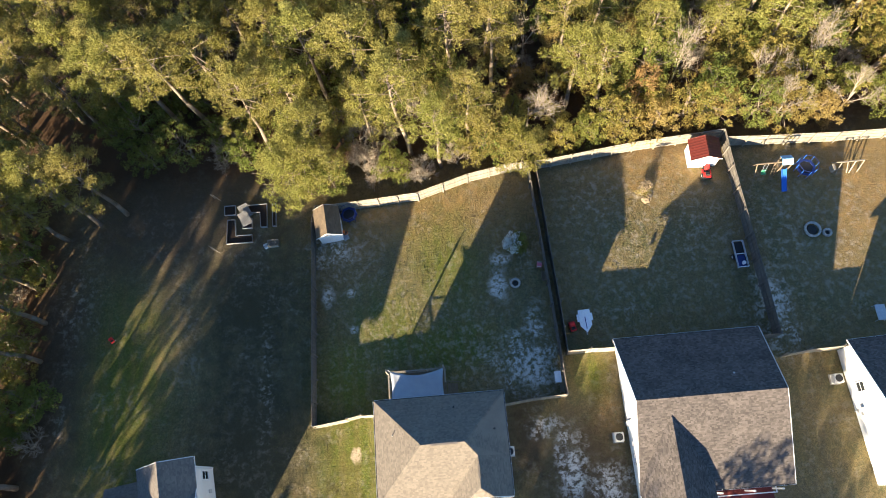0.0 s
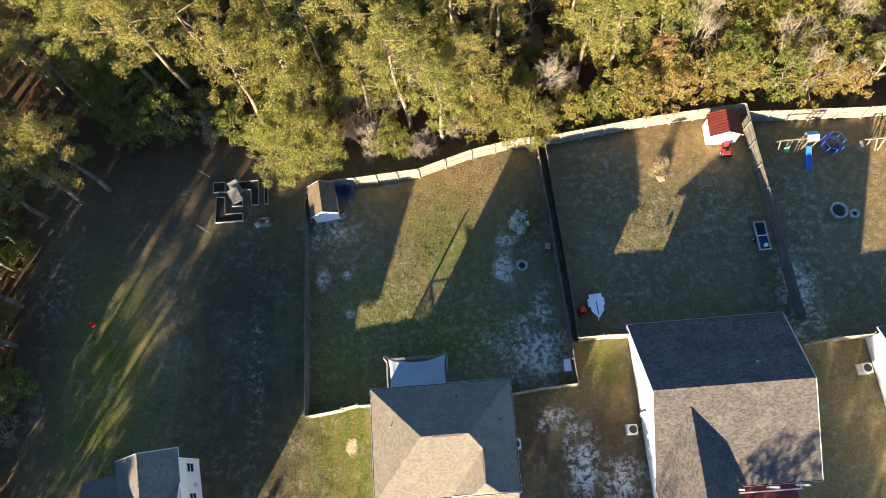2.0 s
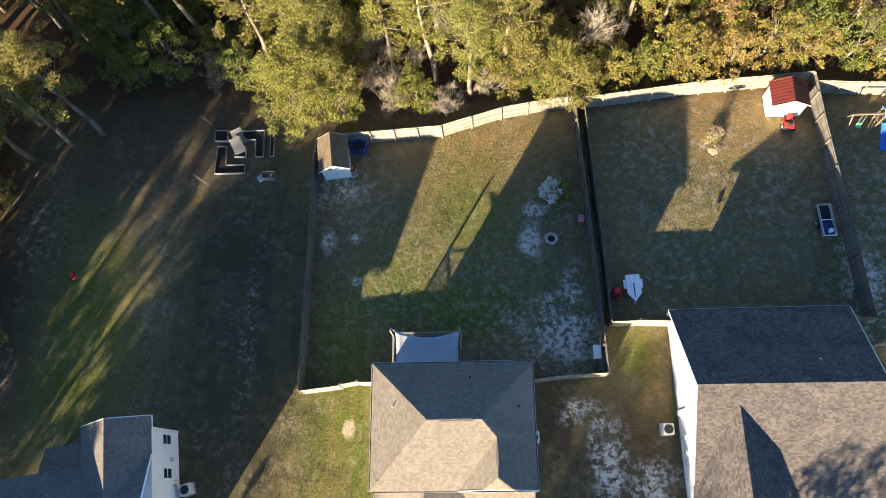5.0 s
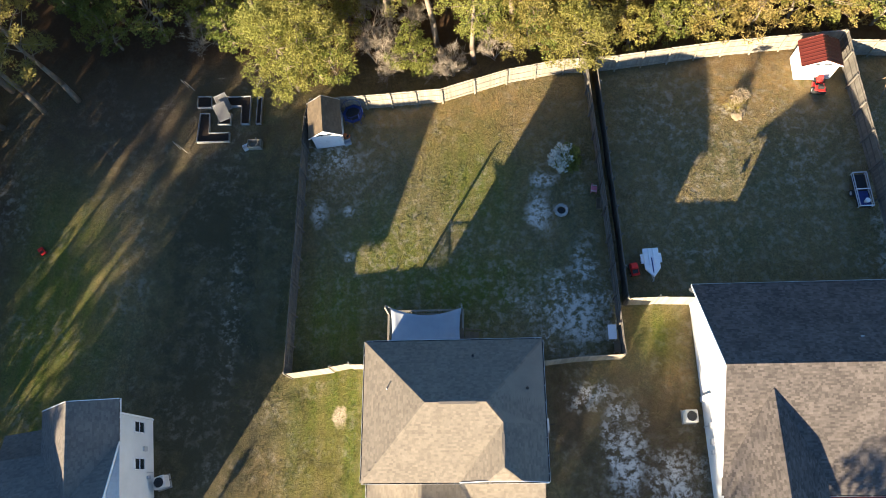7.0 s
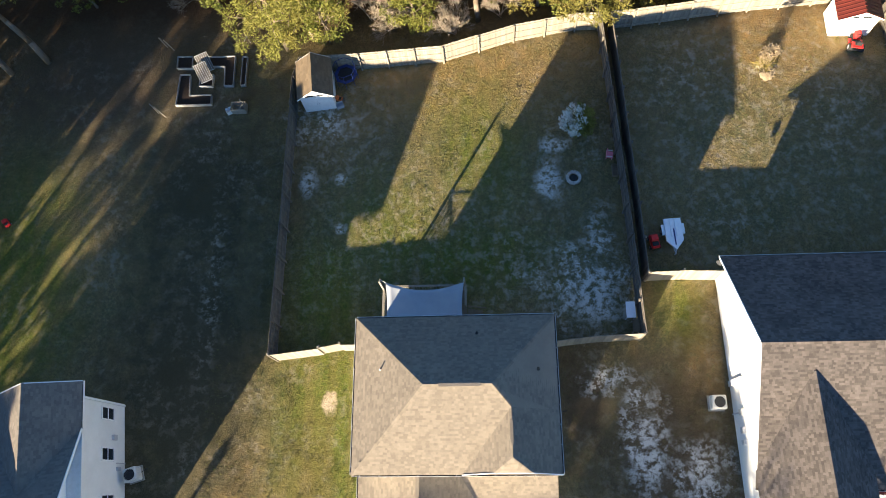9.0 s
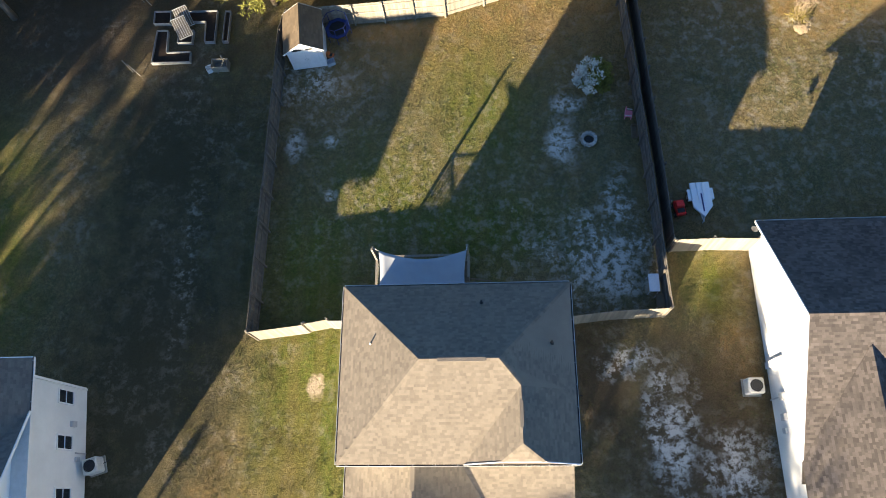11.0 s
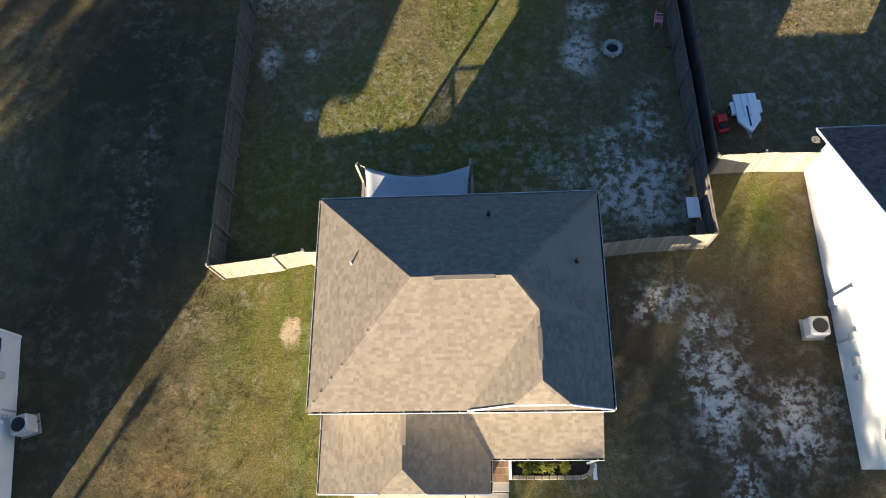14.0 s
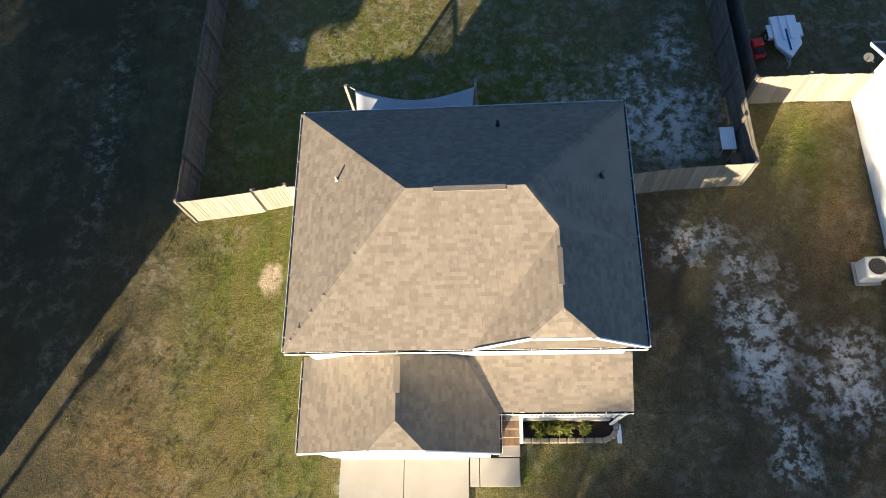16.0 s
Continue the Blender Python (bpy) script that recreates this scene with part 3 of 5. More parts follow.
# ---- the one-storey house with the long gable ----
def house_grey():
    h = thing("house", "one-storey white house with grey-brown gabled shingle roof and red porch", "house")
    G = M["shingle_grey"]
    W, E, N, S, Z, RY, RZ = 10.5, 21.95, 11.85, 0.1, 3.0, 6.7, 5.69
    k = (RZ - Z) / (N - RY)
    sz = RZ - (RY - S) * 0.42
    def zs(y):
        return RZ - (RY - y) * 0.42
    wall_block(h, 11.1, S + 1.6, 21.5, N - 0.3, 0, Z - 0.05)
    roof_face(h, [(E, N, Z), (W, N, Z), (10.95, RY, RZ), (E, RY, RZ)], G, seed=21)
    roof_face(h, [(10.7, S, sz), (E + 0.1, S, sz), (E, RY, RZ), (10.95, RY, RZ)], G, seed=22)
    # cross gable
    rx, wz = 13.42, zs(5.5) + 0.02
    w0, e0, ys, yv = 10.7, 16.14, -1.1, 1.0
    ez = zs(yv) + 0.02
    roof_face(h, [(w0, yv, ez), (w0, ys, ez), (rx, ys, wz), (rx, 5.5, wz)], G, seed=23)
    roof_face(h, [(e0, ys, ez), (e0, yv, ez), (rx, 5.5, wz), (rx, ys, wz)], G, seed=24)
    wall_block(h, 11.1, ys + 0.3, 15.6, S + 1.6, 0, ez - 0.1)
    gable_wall(h, [(11.09, N - 0.3, Z - 0.1), (11.09, S + 1.6, Z - 0.4), (11.09, 3.0, 3.9), (11.09, RY, RZ - 0.14)][::-1], (-1, 0, 0))
    gable_wall(h, [(21.5, N - 0.3, Z - 0.1), (21.5, S + 1.6, Z - 0.4), (21.5, 3.0, 3.95), (21.5, RY, RZ - 0.12)], (1, 0, 0))
    rake(h, (W, N, Z), (10.95, RY, RZ))
    rake(h, (10.95, RY, RZ), (10.72, 1.0, zs(1.0)))
    rake(h, (E, N, Z), (E, RY, RZ))
    rake(h, (E, RY, RZ), (E + 0.1, S, sz))
    ridge_caps(h, (10.95, RY, RZ), (E, RY, RZ), G)
    ridge_caps(h, (rx, 5.4, wz), (rx, ys, wz), G)
    gutter(h, (W, N, Z), (E, N, Z), (0, 1, 0))
    gutter(h, (16.3, S, sz), (E + 0.1, S, sz), (0, -1, 0))
    vent_pipe(h, (18.6, 8.2, 4.9), 0.04, 0.2)
    part("porch_floor", boxes(((18.8, -0.35, 0.12), (5.0, 2.4, 0.24))), M["red_paint"], h, "dark red painted porch floor")
    for x in (16.8, 19.2, 21.3):
        part("porch_post", boxes(((x, -0.2, 1.3), (0.12, 0.12, 2.3))), M["trim"], h)
    part("porch_rail", boxes(((18.9, -0.45, 0.95), (4.9, 0.07, 0.08)), ((18.9, -0.45, 0.35), (4.9, 0.05, 0.06)), ((21.3, 0.1, 0.95), (0.07, 1.0, 0.08)), *[((16.5 + 0.16 * i, -0.45, 0.65), (0.03, 0.03, 0.6)) for i in range(31)]), M["trim"], h)
    part("meter_box", boxes(((11.03, 3.9, 1.45), (0.14, 0.3, 0.45)), ((11.03, 3.9, 0.7), (0.06, 0.06, 1.2))), M["metal"], h, "grey electric meter box")
    part("meter_box", boxes(((11.03, 3.0, 1.3), (0.13, 0.3, 0.42)), ((11.03, 2.4, 1.2), (0.12, 0.22, 0.35))), M["metal"], h)
    part("downspout", boxes(((11.03, 5.5, 1.1), (0.1, 0.3, 1.9))), M["trim"], h)
    part("satellite_dish", (lambda bm: (tube(bm, (10.95, 11.7, 2.1), (10.7, 11.75, 2.4), 0.025, 0.025), tube(bm, (10.7, 11.75, 2.4), (10.63, 11.68, 2.43), 0.09, 0.17, 14), tube(bm, (10.7, 11.72, 2.4), (10.45, 11.5, 2.5), 0.012, 0.012), bm)[-1])(bmesh.new()), M["dish"], h, "dark grey satellite dish")
    return h

# ---- the house at the edge of the field ----
def house_dark():
    h = thing("house", "two-storey white house with dark grey cross-gabled shingle roof", "house", at=pose(-22.85, 4.85, 0, 0, 0, 8.5))
    D = M["shingle_dark"]
    Z = 5.62
    wall_block(h, -3.3, -1.9, 0, 0, 0, Z)
    wall_block(h, -9.5, -9.0, 0, -1.9, 0, Z)
    ex, wx, n = 0.75, -3.6, 0.45
    rx, rz = -1.35, 7.15
    roof_face(h, [(ex, -1.9, Z), (ex, n, Z), (rx, n, rz), (rx, -4.72, rz)], D, seed=31)
    roof_face(h, [(wx, n, Z), (wx, -1.9, Z), (rx, -4.72, rz), (rx, n, rz)], D, seed=32)
    gable_wall(h, [(0, 0.01, Z - 0.1), (-3.3, 0.01, Z - 0.1), (rx, 0.01, rz - 0.15)], (0, 1, 0))
    roof_face(h, [(ex, -1.9, Z), (-9.8, -1.9, Z), (-9.8, -6.0, 7.86), (ex, -6.0, 7.86)], D, seed=33)
    roof_face(h, [(-9.8, -10.1, Z), (ex, -10.1, Z), (ex, -6.0, 7.86), (-9.8, -6.0, 7.86)], D, seed=34)
    gable_wall(h, [(0.01, -1.95, Z - 0.1), (0.01, -9.0, Z - 0.1), (0.01, -6.0, 7.7)][::-1], (1, 0, 0))
    gable_wall(h, [(-9.4, -1.95, Z - 0.1), (-9.4, -9.0, Z - 0.1), (-9.4, -6.0, 7.7)], (-1, 0, 0))
    part("soffit", boxes(((0.36, -0.75, Z - 0.13), (0.74, 2.4, 0.04)), ((0.36, -6.0, Z - 0.13), (0.74, 8.0, 0.04))), M["trim"], h)
    rake(h, (ex, -1.9, Z), (ex, -6.0, 7.86))
    rake(h, (ex, n, Z), (rx, n, rz))
    rake(h, (rx, n, rz), (wx, n, Z))
    gutter(h, (ex, -1.9, Z), (ex, n, Z), (1, 0, 0))
    ridge_caps(h, (rx, n, rz), (rx, -4.6, rz), D)
    # lower wing
    wall_block(h, -7.2, -1.9, -3.3, -0.4, 0, 2.9)
    roof_face(h, [(-3.31, -0.1, 3.0), (-7.5, -0.1, 3.0), (-7.5, -1.9, 3.8), (-3.31, -1.9, 3.8)], D, seed=35)
    part("downspout", boxes(((0.06, -0.12, 2.8), (0.09, 0.08, 5.4))), M["trim"], h)
    for y in (-0.7, -2.85, -5.25):
        window(h, (0.03, y, 1.85), 0.66, 1.2, "x")
    part("meter_box", boxes(((0.06, -1.95, 1.2), (0.14, 0.28, 0.4))), M["metal"], h)
    part("meter_box", boxes(((0.06, -3.6, 0.8), (0.1, 0.2, 0.3)), ((0.04, -3.3, 0.5), (0.05, 0.05, 0.9))), M["metal"], h)
    return h

# ---- the house beyond ----
def house_white():
    h = thing("house", "one-storey white house with grey gabled shingle roof", "house", at=pose(28.9, 9.9, 0, 0, 0, 2))
    G = M["shingle_grey"]
    wall_block(h, 0, -10.5, 10, 0, 0, 2.9)
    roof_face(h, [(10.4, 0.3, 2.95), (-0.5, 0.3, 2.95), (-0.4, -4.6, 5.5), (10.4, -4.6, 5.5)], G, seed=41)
    # sun-facing slope takes the tan shingle, painting in warm sunlight on the grey roof
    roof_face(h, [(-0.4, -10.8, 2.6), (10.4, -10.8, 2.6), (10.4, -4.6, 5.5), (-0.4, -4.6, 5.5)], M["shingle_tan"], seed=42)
    gable_wall(h, [(-0.01, 0, 2.8), (-0.01, -10.5, 2.6), (-0.01, -4.6, 5.35)][::-1], (-1, 0, 0))
    gable_wall(h, [(10, 0, 2.8), (10, -10.5, 2.6), (10, -4.6, 5.35)], (1, 0, 0))
    rake(h, (-0.5, 0.3, 2.95), (-0.4, -4.6, 5.5))
    rake(h, (-0.4, -4.6, 5.5), (-0.4, -10.8, 2.6))
    gutter(h, (-0.5, 0.3, 2.95), (10.4, 0.3, 2.95), (0, 1, 0))
    window(h, (-0.02, -3.2, 1.9), 0.75, 1.1, "x")
    part("meter_box", boxes(((-0.1, -4.9, 1.3), (0.2, 0.35, 0.5)), ((-0.08, -5.4, 1.0), (0.15, 0.25, 0.4)), ((-0.05, -4.9, 0.5), (0.06, 0.06, 1.0))), M["metal"], h)

house_tan()
house_grey()
house_dark()
house_white()

# ---- fences ----
def fence(pts, label, rails=1, material="fence", height=1.8, step=2.05, seed=0, jitter=0.02):
    """A picket fence along a polyline; rails: on its left (1) or right (-1) side."""
    rng = random.Random(seed)
    f = thing("fence", label, "fence", "garden fences")
    mt = M[material]
    for s in range(len(pts) - 1):
        a, b = Vector((*pts[s], 0)), Vector((*pts[s + 1], 0))
        L = (b - a).length
        d = (b - a) / L
        o = Vector((-d.y, d.x, 0)) * rails
        q = d.to_track_quat("X", "Z").to_matrix()
        n = max(1, round(L / step))
        for i in range(n + (s == len(pts) - 2)):
            p = a + d * (L * i / n)
            part("post", boxes((p + o * 0.1 + Vector((0, 0, height / 2 - 0.03)), (0.09, 0.09, height + rng.uniform(-0.06, 0.06)), q)), mt, f)
        m = max(2, round(L / 0.142))
        w = L / m
        bm = bmesh.new()
        box(bm, (0, 0, height / 2), (w - 0.008, 0.018, height - 0.02))
        picket = bpy.data.meshes.new("picket")
        bm.to_mesh(picket)
        bm.free()
        picket.materials.append(mt)
        drops = [rng.uniform(-1, 1) * jitter * 2 for _ in range(n + 1)]
        turn = q.to_4x4()
        for j in range(m):
            c = a + d * ((j + 0.5) * w) + o * rng.uniform(-0.004, 0.004)
            c.z = drops[int((j + 0.5) * w / L * n)] - 0.02 + rng.uniform(-jitter, jitter)
            link("picket", picket, None, f, at=Matrix.Translation(c) @ turn)
        for i in range(n):
            x0, x1 = L * i / n, L * (i + 1) / n
            for z in (0.3, 0.95, 1.55):
                part("rail", boxes((a + d * ((x0 + x1) / 2) + o * 0.032 + Vector((0, 0, z)), (x1 - x0 - 0.02, 0.038, 0.085), q)), mt, f)
    return f

fence([(-14.15, 7.2), (-13.95, 25.0), (-13.6, 26.45)], "grey wooden picket fence along the open field", -1, "fence_grey", seed=1)
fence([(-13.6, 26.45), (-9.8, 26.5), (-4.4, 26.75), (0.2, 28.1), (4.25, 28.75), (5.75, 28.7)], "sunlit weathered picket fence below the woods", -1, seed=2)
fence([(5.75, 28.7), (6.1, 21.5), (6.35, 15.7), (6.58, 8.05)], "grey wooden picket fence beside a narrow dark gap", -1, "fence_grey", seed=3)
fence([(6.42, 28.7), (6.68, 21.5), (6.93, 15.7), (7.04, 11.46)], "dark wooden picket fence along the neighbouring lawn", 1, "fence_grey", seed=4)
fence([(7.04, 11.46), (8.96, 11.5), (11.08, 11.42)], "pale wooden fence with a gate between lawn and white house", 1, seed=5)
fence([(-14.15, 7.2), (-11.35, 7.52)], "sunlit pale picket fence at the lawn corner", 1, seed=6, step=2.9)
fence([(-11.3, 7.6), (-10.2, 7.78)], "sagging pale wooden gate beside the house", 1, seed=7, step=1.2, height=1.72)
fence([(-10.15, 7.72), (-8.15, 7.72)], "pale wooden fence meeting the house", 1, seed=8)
fence([(1.05, 7.65), (3.9, 7.95), (6.58, 8.05)], "shaded wooden picket fence between house and corner", 1, seed=9)
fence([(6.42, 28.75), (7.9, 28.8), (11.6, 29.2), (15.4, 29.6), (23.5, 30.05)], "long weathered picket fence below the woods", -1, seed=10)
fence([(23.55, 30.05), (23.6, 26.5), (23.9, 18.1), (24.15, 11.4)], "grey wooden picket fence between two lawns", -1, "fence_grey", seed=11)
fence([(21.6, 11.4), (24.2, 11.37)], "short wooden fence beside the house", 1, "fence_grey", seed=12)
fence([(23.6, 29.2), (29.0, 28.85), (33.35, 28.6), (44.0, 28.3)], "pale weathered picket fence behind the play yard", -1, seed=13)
fence([(24.3, 9.7), (26.2, 9.9), (28.85, 9.95)], "pale wooden fence with a gate beside the white house", 1, seed=14)

# ---- trees ----
def leaf_cloud(clumps, rng, count, length, width):
    """Many small leaf blades round each clump centre (x, y, z, radius)."""
    V, F = [], []
    for cx, cy, cz, r in clumps:
        for _ in range(count):
            d = Vector((rng.gauss(0, 1), rng.gauss(0, 1), rng.gauss(0.15, 0.75)))
            d.normalize()
            p = Vector((cx, cy, cz)) + d * r * rng.uniform(0.35, 1.0)
            e = (d + Vector((rng.gauss(0, 0.5), rng.gauss(0, 0.5), rng.gauss(0.1, 0.4)))).normalized()
            s = e.cross(Vector((rng.gauss(0, 1), rng.gauss(0, 1), rng.gauss(0, 1)))).normalized()
            L, w = length * rng.uniform(0.7, 1.3), width * rng.uniform(0.7, 1.3)
            if s.cross(e).dot(d) < 0:
                s = -s
            k = len(V)
            V += [tuple(p - s * w * 0.5), tuple(p + s * w * 0.5), tuple(p + e * L)]
            F.append((k, k + 1, k + 2))
    return V, F

def limb_mesh(bm, a, b, r1, r2, rng, n=5, bend=0.12, steps=3):
    a, b = Vector(a), Vector(b)
    p, L = a, (b - a).length
    for i in range(steps):
        f = (i + 1) / steps
        q = a + (b - a) * f + (Vector((rng.gauss(0, 1), rng.gauss(0, 1), rng.gauss(0, 0.5))) * bend * L * 0.25 if i < steps - 1 else Vector())
        tube(bm, p, q, r1 + (r2 - r1) * i / steps, r1 + (r2 - r1) * f, n)
        p = q

def make_tree(name, label, trunk_bm, branch_bm, crown, leafmat, barkmat, category="tree", group="woodland trees"):
    t = thing(name, label, category, group)
    me = bpy.data.meshes.new("limbs")
    branch_bm.to_mesh(me)
    branch_bm.free()
    trunk_bm.from_mesh(me)
    bpy.data.meshes.remove(me)
    part("trunk", trunk_bm, barkmat, t, smooth=True)
    if crown is not None:
        raw("crown", crown[0], crown[1], leafmat, t)
    return t

def pine(seed, h, low=None, label="tall pine with a bare trunk and clumped yellow-green needles", wide=1.0, boughs=24):
    rng = random.Random(seed)
    lean = Vector((rng.gauss(0, 0.03), rng.gauss(0, 0.03), 1)) * h
    tr, br, clumps = bmesh.new(), bmesh.new(), []
    limb_mesh(tr, (0, 0, -0.2), lean * 0.97, 0.16 + h * 0.006, 0.035, rng, 8, 0.03, 5)
    lo = low or rng.uniform(0.42, 0.55)
    for i in range(boughs):
        f = lo + (1 - lo) * ((i + rng.random()) / boughs) ** 0.9
        g = (f - lo) / (1 - lo)
        reach = (2.5 * math.sin(math.pi * min(1, 0.22 + 0.76 * g)) + 0.35) * rng.uniform(0.65, 1.15) * wide
        a = i * 2.4 + rng.uniform(-0.4, 0.4)
        base = lean * (f * 0.97)
        tip = base + Vector((math.cos(a) * reach, math.sin(a) * reach, reach * rng.uniform(0.05, 0.5)))
        limb_mesh(br, base, tip, 0.05, 0.015, rng, 4, 0.15, 2)
        for j in range(rng.choice((3, 4, 4, 5))):
            k = rng.uniform(0.45, 1.05)
            c = base + (tip - base) * k + Vector((rng.gauss(0, 0.3), rng.gauss(0, 0.3), rng.gauss(0.1, 0.18)))
            clumps.append((*c, rng.uniform(0.3, 0.52)))
    for j in range(5):
        c = lean + Vector((rng.gauss(0, 0.3), rng.gauss(0, 0.3), rng.uniform(-0.5, 0.25)))
        clumps.append((*c, 0.42))
    return make_tree("pine_tree", label, tr, br, leaf_cloud(clumps, rng, 92, 0.165, 0.07), M["needle"], M["bark"])

def hardwood(seed, h, mat, label, spread=0.42, low=0.25, name="broadleaf_tree", count=62, dens=70):
    rng = random.Random(seed)
    tr, br, clumps = bmesh.new(), bmesh.new(), []
    limb_mesh(tr, (0, 0, -0.2), (rng.gauss(0, 0.2), rng.gauss(0, 0.2), h * 0.75), 0.05 + h * 0.016, 0.04, rng, 7, 0.08, 4)
    R = h * spread
    for i in range(dens):
        f = (i + 0.5) / dens
        z = h * (low + (0.97 - low) * f) + rng.gauss(0, 0.05) * h
        g = math.sqrt(max(0.05, 1 - (2 * f - 0.9) ** 2 * 0.8))
        a = i * 2.399 + rng.uniform(-0.3, 0.3)
        lump = 0.85 + 0.6 * noise.noise((math.cos(a) * 1.3 + seed, math.sin(a) * 1.3, f * 3))
        r = R * g * lump * math.sqrt(rng.uniform(0.15, 1.2))
        c = Vector((math.cos(a) * r, math.sin(a) * r, z))
        if i % 4 == 0:
            limb_mesh(br, (0, 0, z * 0.7), c, 0.05, 0.012, rng, 4, 0.15, 2)
        clumps.append((*c, rng.uniform(0.06, 0.15) * h ** 0.8 * 0.6 + 0.1))
    return make_tree(name, label, tr, br, leaf_cloud(clumps, rng, count, 0.125, 0.1), M[mat], M["bark"], "tree" if h > 2.5 else "shrub")

def bare(seed, h, label, stems=1, spread=0.36, name="bare_tree", lean=(0, 0)):
    rng = random.Random(seed)
    tr, br = bmesh.new(), bmesh.new()
    def grow(p, d, L, r, depth):
        q = p + d * L
        limb_mesh(br if depth > 0 else tr, p, q, r, r * 0.6, rng, (6, 5, 4, 3, 3, 3)[depth], 0.06, 2 if depth < 3 else 1)
        if depth >= 5 or L < 0.12:
            return
        for _ in range(4 if depth < 4 else 2):
            e = (d + Vector((rng.gauss(0, spread), rng.gauss(0, spread), rng.gauss(0.12, spread * 0.5)))).normalized()
            grow(p + d * L * rng.uniform(0.4, 1.0), e, L * rng.uniform(0.5, 0.78), max(0.008, r * 0.52), depth + 1)
    for s in range(stems):
        k = 0.5 if stems > 1 else 0.0
        d = Vector((lean[0] + rng.gauss(0, k), lean[1] + rng.gauss(0, k), 1)).normalized()
        grow(Vector((rng.gauss(0, 0.15 * (stems > 1)), rng.gauss(0, 0.15 * (stems > 1)), -0.1)), d, h * (0.42 if stems > 1 else 0.4), 0.025 + h * 0.0062, 0)
    return make_tree(name, label, tr, br, None, None, M["pale_bark"], "tree" if stems == 1 else "shrub")

rng = random.Random(7)
PINES = [pine(100 + i, 11.2 + 0.75 * i) for i in range(5)]
GREENS = [hardwood(200 + i, 4.2 + 0.9 * i, "leaf_green", "rounded evergreen tree with glossy green leaves") for i in range(3)]
GOLDS = [hardwood(300 + i, 3.8 + 0.8 * i, "leaf_gold", "autumn tree with golden-green leaves", 0.5, 0.15) for i in range(3)]
RUSTS = [hardwood(400 + i, 3.6 + 0.8 * i, "leaf_rust", "autumn tree with rust-orange leaves", 0.48, 0.12) for i in range(2)]
BARES = [bare(500 + i, 8.5 + 1.0 * i, "leafless pale grey tree with fine twigs") for i in range(3)]
BRUSH = [bare(600 + i, 3.0 + 0.4 * i, "leafless tan bush with arching twigs", 5, 0.5, "bare_bush") for i in range(2)]
used = set()
LOW = [pine(150, 9.5, 0.14, "broad young pine with needles down to the ground", 1.0, 40), pine(151, 5.6, 0.12, "low bushy pine leaning over the fence", 0.95, 34)]

def plant(kinds, x, y, i=None, scale=None, turn=None):
    src = kinds[i if i is not None else rng.randrange(len(kinds))]
    m = pose(x, y, 0, 0, 0, turn if turn is not None else rng.uniform(0, 360))
    if src.name not in used:
        used.add(src.name)
        src.matrix_basis = m
        return src
    s = scale or rng.uniform(0.88, 1.12)
    c = copy_thing(src, m)
    c.scale = (s, s, s * rng.uniform(0.95, 1.06))
    return c

placed = []
def free(x, y, d):
    if any((x - a) ** 2 + (y - b) ** 2 < d * d for a, b in placed):
        return False
    placed.append((x, y))
    return True

plant_low = ((-14.9, 28.3, 0), (5.1, 29.9, 1), (2.0, 30.9, 1), (-13.2, 29.2, 0))
# trees that stand out along the edge of the woods
for x, y, i in ((-31.8, 28.2, 1), (-34.3, 27.4, 2), (-2.05, 29.95, 1), (-12.2, 30.6, 2), (-17.8, 33.0, 3), (-8.2, 32.8, 1), (-4.8, 31.6, 4), (0.5, 32.2, 2),
                (-26.5, 36.5, 3), (-21.5, 38.2, 2), (10.2, 35.2, 0), (13.0, 34.8, 2)):
    free(x, y, 0.1)
    plant(PINES, x, y, i)
for x, y, k, i in ((3.0, 30.6, GREENS, 1), (-6.3, 29.4, GREENS, 0), (-12.0, 28.6, GREENS, 1), (17.6, 31.6, RUSTS, 1), (14.6, 31.2, GOLDS, 1), (9.0, 30.8, GOLDS, 0),
                   (11.3, 31.1, GREENS, 0), (20.4, 32.3, GOLDS, 2), (26.2, 31.6, GREENS, 2), (29.0, 31.0, GOLDS, 2), (32.3, 31.2, RUSTS, 0), (37.5, 31.4, GREENS, 1), (22.9, 33.8, GREENS, 1), (24.0, 32.4, RUSTS, 0),
                   (-25.5, 33.2, GREENS, 2), (-29.0, 32.6, GREENS, 1), (-20.0, 32.2, GREENS, 0), (41, 31, GOLDS, 1)):
    free(x, y, 0.1)
    plant(k, x, y, i)
for x, y, k, i in ((6.2, 32.8, BARES, 2), (20.0, 36.0, BARES, 1), (34.6, 31.6, BARES, 0), (28.6, 31.4, BARES, 0), (27.2, 34.4, BARES, 0), (-9.3, 30.4, BRUSH, 1), (-22.6, 33.0, BRUSH, 1), (-21.0, 33.8, BRUSH, 0), (-3.6, 29.0, BRUSH, 0),
                   (-0.6, 30.1, BRUSH, 1), (-7.6, 29.7, BRUSH, 0)):
    free(x, y, 0.1)
    if k is BARES:
        placed += [(x, y - 2.2), (x - 1.6, y - 1.0), (x + 1.6, y - 1.0)]
    plant(k, x, y, i)
for x, y, i in plant_low:
    free(x, y, 0.1)
    plant(LOW, x, y, i)
